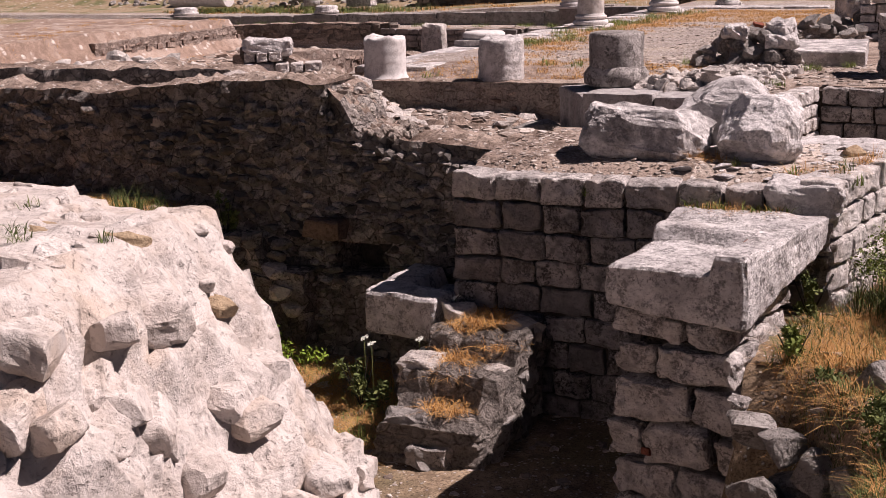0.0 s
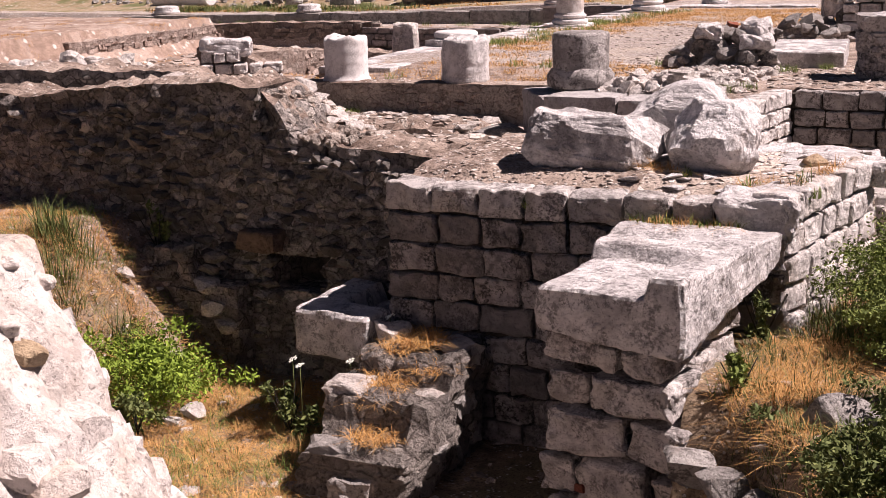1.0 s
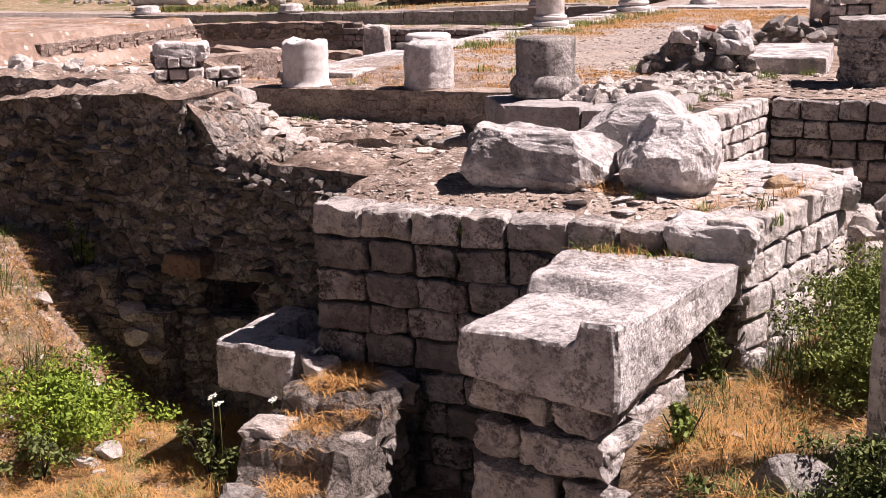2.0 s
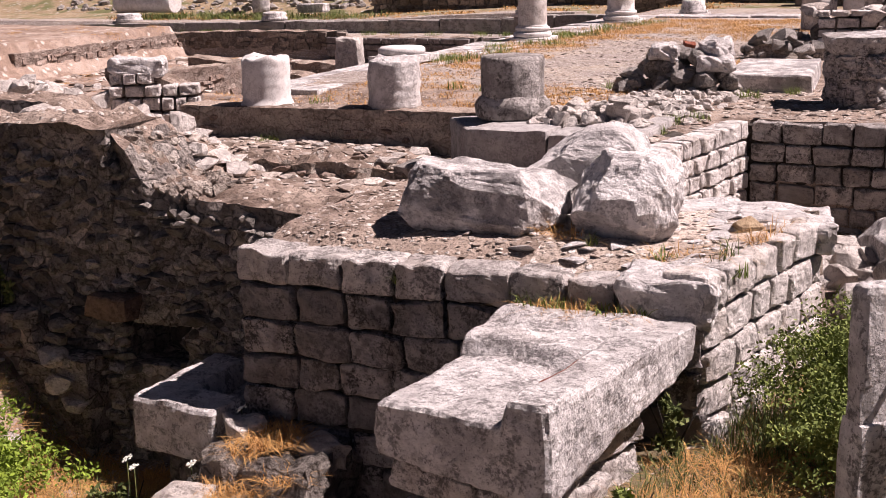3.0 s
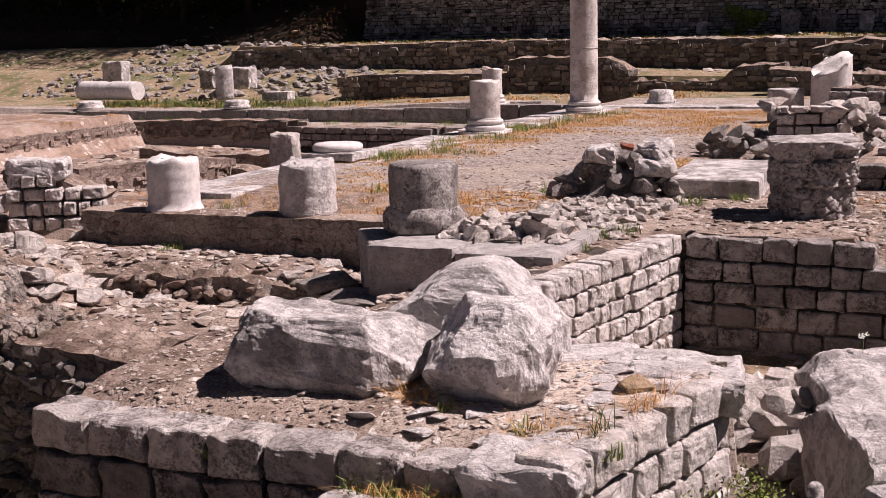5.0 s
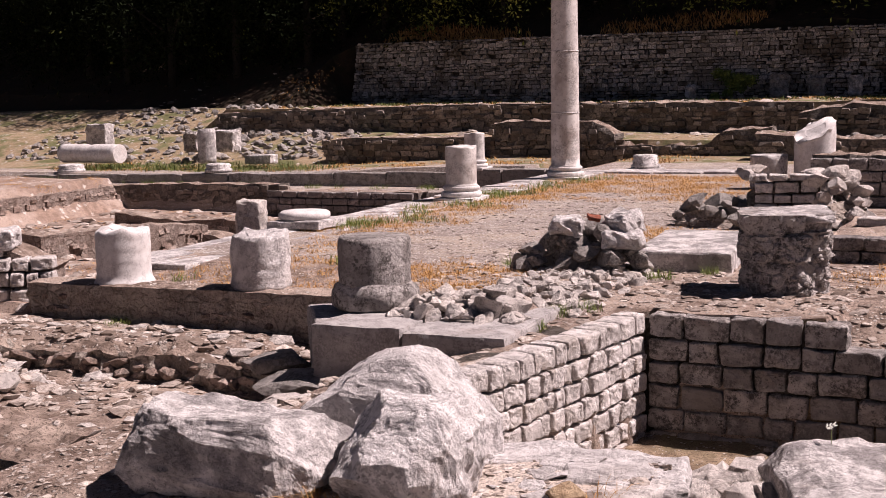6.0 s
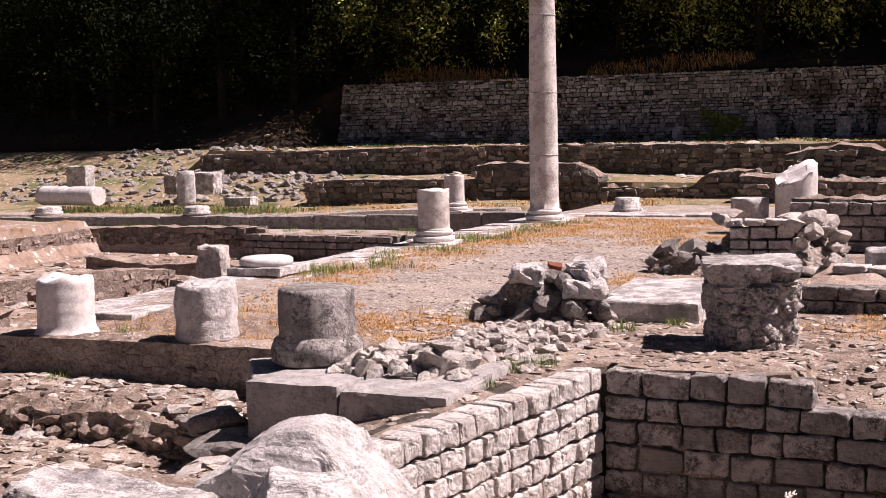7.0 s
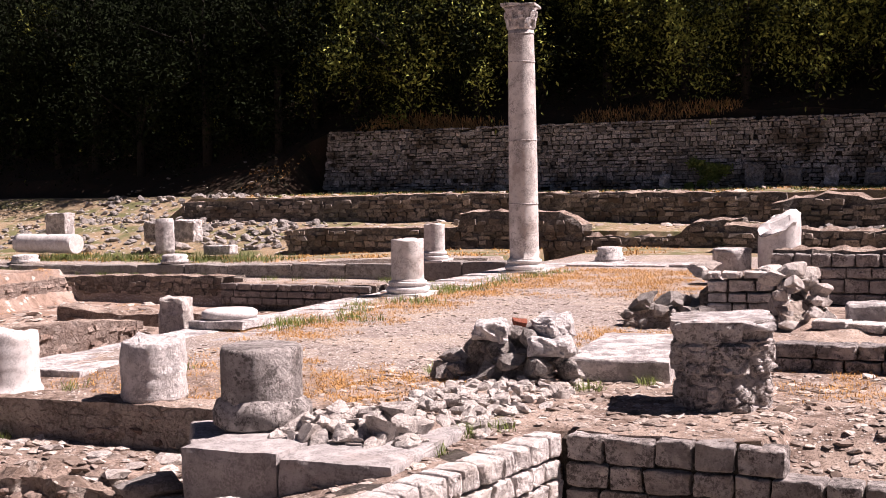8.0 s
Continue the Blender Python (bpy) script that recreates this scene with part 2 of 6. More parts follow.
def fbm(x, y, scale, seed=0, octaves=4):
    """Smooth lattice noise on arrays, about -1 to 1."""
    total, amp = np.zeros_like(x, dtype=float), 1.0
    for o in range(octaves):
        u, v = x * scale * 2 ** o + 31.7 * (seed + o), y * scale * 2 ** o - 17.3 * (seed + o)
        i, j = np.floor(u), np.floor(v)
        fu, fv = u - i, v - j
        fu, fv = fu * fu * (3 - 2 * fu), fv * fv * (3 - 2 * fv)

        def lattice(a, b):
            s = np.sin(a * 127.1 + b * 311.7 + seed * 74.7) * 43758.5453
            return (s - np.floor(s)) * 2 - 1
        total += amp * ((lattice(i, j) * (1 - fu) + lattice(i + 1, j) * fu) * (1 - fv) + (lattice(i, j + 1) * (1 - fu) + lattice(i + 1, j + 1) * fu) * fv)
        amp *= 0.5
    return total / 1.9


def smooth(lo, hi, v):
    k = np.clip((v - lo) / (hi - lo), 0, 1)
    return k * k * (3 - 2 * k)


def raw(verts, faces, material, flat=True):
    me = bpy.data.meshes.new("mesh")
    me.from_pydata([tuple(v) for v in verts], [], [tuple(f) for f in faces])
    for m in material if isinstance(material, (list, tuple)) else [material]:
        me.materials.append(m)
    if not flat:
        me.polygons.foreach_set("use_smooth", [True] * len(me.polygons))
    me.update()
    return me


def part(name, mesh, parent=None, at=None, label=""):
    ob = new(name, mesh)
    if at is not None:
        ob.matrix_world = at
    if parent is not None:
        ob.parent = parent
        ob.matrix_parent_inverse = parent.matrix_basis.inverted()
    if label:
        ob["label"] = label
    return ob


def from_bm(bm, material, flat=True):
    me = bpy.data.meshes.new("mesh")
    bm.to_mesh(me)
    bm.free()
    me.materials.append(material)
    if not flat:
        me.polygons.foreach_set("use_smooth", [True] * len(me.polygons))
    return me


def rock_data(seed, level=2, cuts=13, rough=0.06, bite=(0.34, 0.78)):
    """Unit stone with broken faces: a sphere cut by random planes, then stretched back to full size."""
    r = random.Random(seed)
    bm = bmesh.new()
    bmesh.ops.create_icosphere(bm, subdivisions=level, radius=1.0)
    planes = [(Vector((r.gauss(0, 1), r.gauss(0, 1), r.gauss(0, 1))).normalized(), r.uniform(*bite)) for _ in range(cuts)]
    off = Vector((r.uniform(0, 90), r.uniform(0, 90), r.uniform(0, 90)))
    for v in bm.verts:
        p = v.co.copy()
        for n, d in planes:
            k = p.dot(n) - d
            if k > 0:
                p -= n * k
        p *= 1 + rough * noise.fractal(p * 2.2 + off, 0.7, 2.0, 4) + rough * 0.35 * noise.noise(p * 9 + off)
        v.co = p
    vs, fs = np.array([v.co[:] for v in bm.verts]), [[v.index for v in f.verts] for f in bm.faces]
    vs = (vs - (vs.max(0) + vs.min(0)) / 2) / (vs.max(0) - vs.min(0)) * 2
    bm.free()
    return vs, fs


def rock(seed, size, material, level=3, **kw):
    vs, fs = rock_data(seed, level, **kw)
    return raw(vs * (np.array(size) / 2), fs, material)


def block_data(dims, seed, cuts=4, radius=0.035, rough=0.014):
    """Hand-cut block: rounded, uneven edges and dented faces."""
    r = random.Random(seed)
    bm = bmesh.new()
    bmesh.ops.create_cube(bm, size=1.0)
    bmesh.ops.subdivide_edges(bm, edges=bm.edges[:], cuts=cuts, use_grid_fill=True)
    half = Vector(dims) / 2
    off = Vector((r.uniform(0, 60), r.uniform(0, 60), r.uniform(0, 60)))
    skew = [r.uniform(-0.02, 0.02) for _ in range(4)]
    for v in bm.verts:
        p = Vector([2 * c for c in v.co])
        # crowd the rings towards the edges
        p = Vector([math.copysign(abs(c) ** 0.6, c) * h for c, h in zip(p, half)])
        wear = radius * (0.5 + 1.1 * abs(noise.noise(p * 4 + off)))
        q = Vector([max(-h + wear, min(h - wear, c)) for c, h in zip(p, half)])
        d = p - q
        if d.length > wear:
            p = q + d.normalized() * wear
        p += p.normalized() * rough * (0.8 * noise.noise(p * 17 + off) + 0.5 * noise.noise(p * 31 + off))
        p += Vector((noise.noise(p * 6 + off), noise.noise(p * 6 - off), noise.noise(p * 5 + off * 2))) * rough * 1.5
        p.z += skew[0] * p.x + skew[1] * p.y
        p.x += skew[2] * p.z
        v.co = p
    vs, fs = np.array([v.co[:] for v in bm.verts]), [[v.index for v in f.verts] for f in bm.faces]
    bm.free()
    return vs, fs


def block(dims, seed, material, **kw):
    vs, fs = block_data(dims, seed, **kw)
    return raw(vs, fs, material)


def join(pieces, material):
    """One mesh of many (verts, faces)."""
    vs, fs, at = [], [], 0
    for v, f in pieces:
        vs.append(v)
        fs += [[i + at for i in q] for q in f]
        at += len(v)
    return raw(np.concatenate(vs), fs, material)


def turned(v, size, rz, at, tilt=0.0):
    m = np.array(Euler((tilt, tilt * 0.7, rz)).to_matrix())
    return (v * np.array(size)) @ m.T + np.array(at)


PEBBLES = [rock_data(900 + i, 1, 6, 0.1) for i in range(10)]
STONES = [rock_data(950 + i, 2, 9, 0.12) for i in range(10)]


def lathe(profile, material, seed=0, sides=40, rough=0.0):
    """A turned form from (radius, height) pairs, with optional wear."""
    vs, fs, off = [], [], Vector((seed * 3.1, 7.0, 2.0))
    for r, z in profile:
        for i in range(sides):
            a = 2 * math.pi * i / sides
            p = Vector((r * math.cos(a), r * math.sin(a), z))
            k = 1 + rough * noise.fractal(p * 4 + off, 0.9, 2.0, 4)
            vs.append((p.x * k, p.y * k, z + rough * 0.25 * noise.noise(p * 6 + off)))
    rows = len(profile)
    for j in range(rows - 1):
        for i in range(sides):
            k = (i + 1) % sides
            fs.append((j * sides + i, j * sides + k, (j + 1) * sides + k, (j + 1) * sides + i))
    fs.append(tuple(range(sides))[::-1])
    fs.append(tuple((rows - 1) * sides + i for i in range(sides)))
    me = raw(vs, fs, material, False)
    for f in me.polygons:
        if len(f.vertices) > 4:
            f.use_smooth = False
    me.update()
    return me


def wall_mesh(a, b, bottom, tops, thick, material, step=0.12, rough=0.05, seed=0, cell=4.5, crown=None):
    """A rubble wall from a to b (its front edge), thick towards its left, whose top runs through (way, height) pairs; all faces uneven."""
    a, b = Vector(a), Vector(b)
    way = (b - a).normalized()
    side = Vector((-way.y, way.x))
    nx = max(2, int((b - a).length / step))
    ny = max(2, int(thick / step))
    length = (b - a).length
    off = Vector((seed * 5.3, seed * 1.7, 0))
    highest = max(h for _, h in tops)
    nz = max(2, int((highest - bottom) / step))

    def height(s):
        h = float(np.interp(s, [t for t, _ in tops], [v for _, v in tops]))
        return h + rough * 0.7 * noise.fractal(Vector((s * 2.0, seed, 0)), 0.9, 2.0, 3)

    def place(s, d, z, nrm):
        p = Vector((a.x + way.x * s + side.x * d, a.y + way.y * s + side.y * d, z))
        k = noise.fractal(p * 2.2 + off, 0.7, 2.0, 5) * rough + noise.noise(p * 9 + off) * rough * 0.35
        near = noise.voronoi(Vector((p.x, p.y, p.z * 1.5)) * cell + off)[0]
        k += rough * 1.3 * (min(0.35, near[1] - near[0]) - 0.2)
        return p + nrm * k
    front, rear = Vector((-side.x, -side.y, 0)), Vector((side.x, side.y, 0))
    start, end = Vector((-way.x, -way.y, 0)), Vector((way.x, way.y, 0))
    rings = []
    for i in range(nx + 1):
        s = length * i / nx
        ring = []
        h = height(s)
        along = start if i == 0 else end if i == nx else Vector((0, 0, 0))
        for j in range(nz + 1):
            ring.append(place(s, 0, bottom + (h - bottom) * j / nz, front + along))
        for j in range(1, ny):
            top = h + rough * 0.7 * noise.fractal(Vector((s * 2.3, j * step * 2.3, seed)), 0.8, 2.0, 4)
            ring.append(place(s, thick * j / ny, top, Vector((0, 0, 1)) + along))
        for j in range(nz, -1, -1):
            ring.append(place(s, thick, bottom + (h - bottom) * j / nz, rear + along))
        rings.append(ring)
    n = len(rings[0])
    vs = [p for ring in rings for p in ring]
    fs = [(i * n + j, (i + 1) * n + j, (i + 1) * n + j + 1, i * n + j + 1) for i in range(nx) for j in range(n - 1)]
    for k in (0, nx):
        # close the ends in strips between front and back
        for j in range(nz):
            f, g = k * n + j, k * n + n - 1 - j
            fs.append((f, f + 1, g - 1, g) if k == 0 else (g, g - 1, f + 1, f))
        fs.append([k * n + j for j in (range(nz, n - nz) if k == 0 else range(n - nz - 1, nz - 1, -1))])
    me = raw(vs, fs, [material, crown or material])
    # Upward faces take the crown: broken pale mortar, with sunlight put into its tone.
    if crown:
        me.polygons.foreach_set("material_index", [int(f.normal.z > 0.62) for f in me.polygons])
    return me


def courses(parent, a, b, bottom, heights, widths, depth, meshes, seed, tops=None, gap=0.022, bulge=0.03):
    """Squared blocks in courses along the front edge a to b; each block is a part. tops: (way, height) limit for the last courses."""
    r = random.Random(seed)
    a, b = Vector(a), Vector(b)
    way = (b - a).normalized()
    length, turn = (b - a).length, math.atan2(way.y, way.x)
    inward = Vector((-way.y, way.x))
    z = bottom
    for k, h in enumerate(heights):
        s = 0.0
        while s < length - 0.04:
            w = r.uniform(*widths)
            if length - s - w < widths[0] * 0.6:
                w = length - s
            mid = s + w / 2
            if tops is None or z + h * 0.6 < float(np.interp(mid, [t for t, _ in tops], [v for _, v in tops])):
                me, dims = r.choice(meshes)
                d = depth * r.uniform(0.9, 1.0)
                p = a + way * mid + inward * (d / 2 - r.uniform(0, bulge))
                m = Matrix.LocRotScale((p.x, p.y, z + h / 2 + r.uniform(-0.006, 0.006)), Euler((r.uniform(-0.02, 0.02), r.uniform(-0.02, 0.02), turn + r.uniform(-0.03, 0.03) + (math.pi if r.random() < 0.5 else 0))),
                                        ((w - gap) / dims[0], d / dims[1], (h - gap) / dims[2]))
                part("block", me, parent, m)
            s += w
        z += h


DIMS = (0.42, 0.32, 0.23)
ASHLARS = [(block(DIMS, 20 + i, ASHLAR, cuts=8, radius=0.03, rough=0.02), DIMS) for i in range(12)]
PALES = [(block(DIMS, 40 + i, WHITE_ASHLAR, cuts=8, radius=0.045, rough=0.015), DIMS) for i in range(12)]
# Greyer ashlar copy for the back walls, with some of their shade in the colour.
MIDASH = stone("half_shaded_ashlar", (0.56, 0.51, 0.485, 1), (0.27, 0.24, 0.23, 1), (0.44, 0.36, 0.32, 1), lichen=0.85, spread=0.8, patina=0.5)
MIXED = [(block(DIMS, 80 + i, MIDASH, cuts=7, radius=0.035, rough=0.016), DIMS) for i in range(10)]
PIERSTONE = stone("pier_limestone", (0.76, 0.7, 0.67, 1), (0.34, 0.3, 0.285, 1), (0.54, 0.46, 0.42, 1), lichen=0.75, spread=0.4, patina=0.35)
TOPS = [(block(DIMS, 110 + i, PIERSTONE, cuts=8, radius=0.035, rough=0.02), DIMS) for i in range(8)]
CHEAP = [(block(DIMS, 60 + i, ASHLAR, cuts=2, radius=0.04, rough=0.02), DIMS) for i in range(8)]


BOX = np.array([(-1, -1, -1), (1, -1, -1), (1, 1, -1), (-1, 1, -1), (-0.86, -0.86, 1), (0.86, -0.86, 1), (0.86, 0.86, 1), (-0.86, 0.86, 1)], float) / 2
QUADS = [(0, 3, 2, 1), (4, 5, 6, 7), (0, 1, 5, 4), (1, 2, 6, 5), (2, 3, 7, 6), (3, 0, 4, 7)]


def stonework(parent, a, b, bottom, tops, seed, material, hs=(0.08, 0.17), ws=(0.1, 0.34), chance=0.85, proud=0.0, loose=0.15, lumpy=False):
    """Small rough facing stones of a rubble wall, too many to count: one part of kind stuff."""
    r = random.Random(seed)
    a, b = Vector(a), Vector(b)
    way, length = (b - a).normalized(), (b - a).length
    inward, turn = Vector((-way.y, way.x)), math.atan2(way.y, way.x)
    pieces, z = [], bottom
    while z < max(h for _, h in tops):
        h, s = r.uniform(*hs), r.uniform(-0.1, 0)
        while s < length:
            w = r.uniform(*ws)
            top = float(np.interp(s + w / 2, [t for t, _ in tops], [v for _, v in tops]))
            if z + h < top and r.random() < chance:
                if lumpy:
                    v0, f0 = r.choice(PEBBLES)
                    p = a + way * (s + w / 2) + inward * (r.uniform(0.0, 0.05) - proud)
                    pieces.append((turned(v0, (w * 0.6, r.uniform(0.05, 0.1), h * r.uniform(0.5, 0.75)), turn + r.uniform(-0.3, 0.3), (p.x, p.y, z + h / 2 + r.uniform(-1, 1) * h * loose), r.uniform(-0.4, 0.4)), f0))
                    s += w
                    continue
                jit = np.array([[r.uniform(-0.16, 0.16) for _ in range(3)] for _ in range(8)])
                p = a + way * (s + w / 2) + inward * (r.uniform(0.02, 0.07) - proud)
                pieces.append((turned(BOX + jit, (w * 0.96, 0.16, h * r.uniform(0.65, 1.1)), turn + r.uniform(-0.08, 0.08), (p.x, p.y, z + h / 2 + r.uniform(-1, 1) * h * loose), r.uniform(-0.06, 0.06)), QUADS))
            s += w
        z += h
    ob = part("facing", join(pieces, material), parent)
    ob["kind"] = "stuff"


def wall_stone(name, pale, dark, stain):
    n = Nodes(name)
    col = n.mix(n.math("FRACT", n.math("ADD", n.island, n.random), 0.0), pale, dark)
    col = n.mix(n.ramp(n.noise(0.9, 5), 0.48, 0.68), col, stain)
    fine = n.noise(20, 7, 0.75)
    col = n.mix(n.math("MULTIPLY", n.ramp(fine, 0.46, 0.6), 0.7), col, (0.06, 0.05, 0.043, 1))
    n.bump(fine, 1.0, 0.04)
    return n.done(col)


WALLSTONE = wall_stone("coursed_wallstone", (0.7, 0.63, 0.58, 1), (0.24, 0.21, 0.185, 1), (0.14, 0.11, 0.085, 1))
OLDSTONE = wall_stone("far_wallstone", (0.46, 0.385, 0.33, 1), (0.12, 0.095, 0.08, 1), (0.13, 0.09, 0.065, 1))
# Facing stones of the long wall, its shade mixed into their dark tone.
BLACKSTONE = wall_stone("shaded_dark_wallstone", (0.52, 0.46, 0.42, 1), (0.085, 0.075, 0.07, 1), (0.1, 0.085, 0.075, 1))
REDSTONE = wall_stone("reddish_wallstone", (0.56, 0.45, 0.39, 1), (0.2, 0.135, 0.11, 1), (0.3, 0.2, 0.155, 1))


# ---- ground ----
def ground_height(x, y):
    """Levels of the dig, from the pit up to the wooded bank."""
    n1, n2 = fbm(x, y, 0.5, 3), fbm(x, y, 2.6, 5)
    pit = -2.15 + 1.5 * smooth(-6.5, -8.3, x) * smooth(7.0, 9.5, y) + 0.1 * smooth(-8.0, -12.0, x)
    low = -1.0 + 0.5 * smooth(-0.6, 1.5, x)
    z = np.where(y < 8.55, pit + (low - pit) * np.maximum(smooth(-1.6, -1.1, x - 0.5 * smooth(8.4, 7.4, y)), smooth(7.9, 8.6, y) * (x > -1.75)), np.where(x < -2.0, pit, low))
    # the path that the visitors use
    t = np.clip((x * 0.92 + y * 6.9) / (0.92 ** 2 + 6.9 ** 2), -3, 1.0)
    away = np.hypot(x - 0.92 * t, y - 6.9 * t)
    z = z + (0.3 - z) * (1 - smooth(0.35, 0.95, away))
    z = z + (0.2 - z) * smooth(-0.5, -3.0, y) * smooth(-4.5, -2.0, x)
    z = z + 0.06 * n1 + 0.04 * n2
    # platform behind the squared wall
    edge = -1.45 + (y - 10.06) * 0.2
    plat = (y > 10.2) & (x > -4.6) & (x < edge) & (y < 12.4)
    top = 0.06 + 0.035 * n2 + 0.03 * n1 - 0.13 * smooth(10.62, 10.2, y)
    z = np.where(plat, top, z)
    inner = -3.3 + (y - 13.0) * 0.17
    slope = (y > 11.6) & (y < 17.3) & (x < np.where(y < 12.4, np.minimum(edge, -4.5), inner))
    dip = -0.05 + 0.15 * smooth(11.9, 12.6, y) * smooth(-6.2, -6.9, x) + (0.33 * smooth(-9.2, -8.6, x) + 0.02) * smooth(-6.2, -6.9, x) * smooth(13.4, 12.2, y) - 0.85 * smooth(12.7, 13.9, y) + 0.28 * smooth(15.9, 16.3, y)
    dip = np.where(x > -5.0, np.maximum(dip, -0.02 - 0.42 * np.clip((-3.35 - x) / 1.6, 0, 1)), dip)
    z = np.where(slope, dip + 0.05 * n1 + 0.05 * n2, z)
    z = np.where((y > 12.2) & (y < 17.05) & (x > inner), -1.15 + 0.08 * n1 + 0.05 * n2, z)
    # upper terrace
    upper = y > np.where(x > -2.6, 17.05, 17.2)
    z = np.where(upper, 0.02 + 0.02 * n1 + 0.025 * n2 * smooth(22, 17, y), z)
    z = np.where(upper & (x < -5.5), z - 0.13 * smooth(19.0, 17.7, y), z)
    z = np.where(upper & (x > -0.85), z - 0.3 * smooth(18.3, 17.15, y), z)
    z = np.where(upper & (x < -9.9 - 0.35 * smooth(20, 36, y)), -0.35 - 0.95 * smooth(20.5, 22.5, y) * smooth(-10.2, -10.7, x) * (1 - smooth(-24.4, -24.9, x)) + 0.07 * n2 + 0.07 * n1, z)
    z = np.where((y > 36.4) & (x < -10.0), -0.62 + 0.04 * n1, z)
    z = np.where((y > 38.1) & (x < -12.0), -0.32 + 0.3 * smooth(-22, -13, x) + 0.05 * n1, z)
    z = np.where(y > 43.2, np.where(x < -21, -0.3 + 0.9 * smooth(42.5, 47.5, y), 0.45 + 0.1 * smooth(43.5, 47.5, y)) + 0.08 * n1, z)
    z = np.where(y > 48.2, np.where(x < -29, 0.6 + 0.9 * smooth(48.2, 52, y), 1.5) + 0.1 * n1, z)
    bank = np.where(x > -27.9, 4.2 + (y - 57.3) * 0.45, 1.7 + (y - 53.0) * 0.5)
    z = np.where((y > 57.3) | ((x < -27.9) & (y > 53.0)), np.minimum(bank, 40) + 0.5 * fbm(x, y, 0.2, 9), z)
    return z


def build_ground():
    xs = np.unique(np.round(np.concatenate([np.linspace(-400, -60, 18), np.arange(-60, -26, 1.2), np.arange(-26, -12.5, 0.35), np.arange(-12.5, 2.5, 0.11), np.arange(2.5, 12, 0.5), np.arange(12, 60, 3), np.linspace(60, 400, 16)]), 3))
    ys = np.unique(np.round(np.concatenate([np.linspace(-400, -12, 18), np.arange(-12, 2, 0.6), np.arange(2, 22, 0.11), np.arange(22, 49, 0.28), np.arange(49, 80, 1.0), np.linspace(80, 500, 20)]), 3))
    gx, gy = np.meshgrid(xs, ys)
    gz = ground_height(gx, gy)
    nx, ny = len(xs), len(ys)
    vs = np.stack([gx.ravel(), gy.ravel(), gz.ravel()], 1)
    j, i = np.meshgrid(np.arange(ny - 1), np.arange(nx - 1), indexing="ij")
    a = (j * nx + i).ravel()
    fs = np.stack([a, a + 1, a + nx + 1, a + nx], 1)
    me = raw(vs.tolist(), fs.tolist(), [SOIL, TERRACE, GRAVEL, MEADOW, OPUS, BANK, DUST, DIM_GROUND])
    cx, cy = vs[fs].mean(1)[:, 0], vs[fs].mean(1)[:, 1]
    jit = 0.5 * fbm(cx, cy, 0.9, 21)
    slot = np.zeros(len(fs), int)
    slot[(cy > 10.15) & (cy < 17.3) & (cx < -1.2)] = 1
    slot[(cy > 10.15) & (cy < 12.4) & (cx + jit * 0.8 > -2.75) & (cx < -1.0)] = 6
    slot[(cy > 12.3) & (cy < 17.0) & (cx > -3.2 + (cy - 13) * 0.17)] = 0
    slot[cy > 17.05] = 1
    slot[(cy + jit > 19.3) & (cx > -9.9) & (cx + jit < -3.2)] = 2
    slot[(cy > 17.2) & (cx < -9.9)] = 4
    slot[(cy > 17.2) & (cx + jit < -33)] = 3
    slot[(cy + jit * 2 > 30) & (cx > -9.0)] = 2
    slot[(cy > 36.4) & (cx < -10)] = 2
    slot[(cy + jit > 39.5)] = 3
    # Unseen ground near the path and to the right, darkened to cut bounce light.
    slot[(cy + jit * 1.6 < 5.6) | ((cx + jit * 2 > 2.2) & (cy < 17.0))] = 7
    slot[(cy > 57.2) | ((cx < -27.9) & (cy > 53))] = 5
    me.polygons.foreach_set("material_index", slot.tolist())
    me.update()
    tagged(new("ground", me), "bare stony ground with dry soil, gravel and rubble", "ground", kind="structure")


build_ground()


def ground_at(x, y):
    return float(ground_height(np.array([float(x)]), np.array([float(y)]))[0])


def thing(name, label, category, at=(0, 0, 0), group="", kind=""):
    ob = new(name)
    ob.location = at
    ob.matrix_basis = Matrix.Translation(at)
    return tagged(ob, label, category, group, kind)


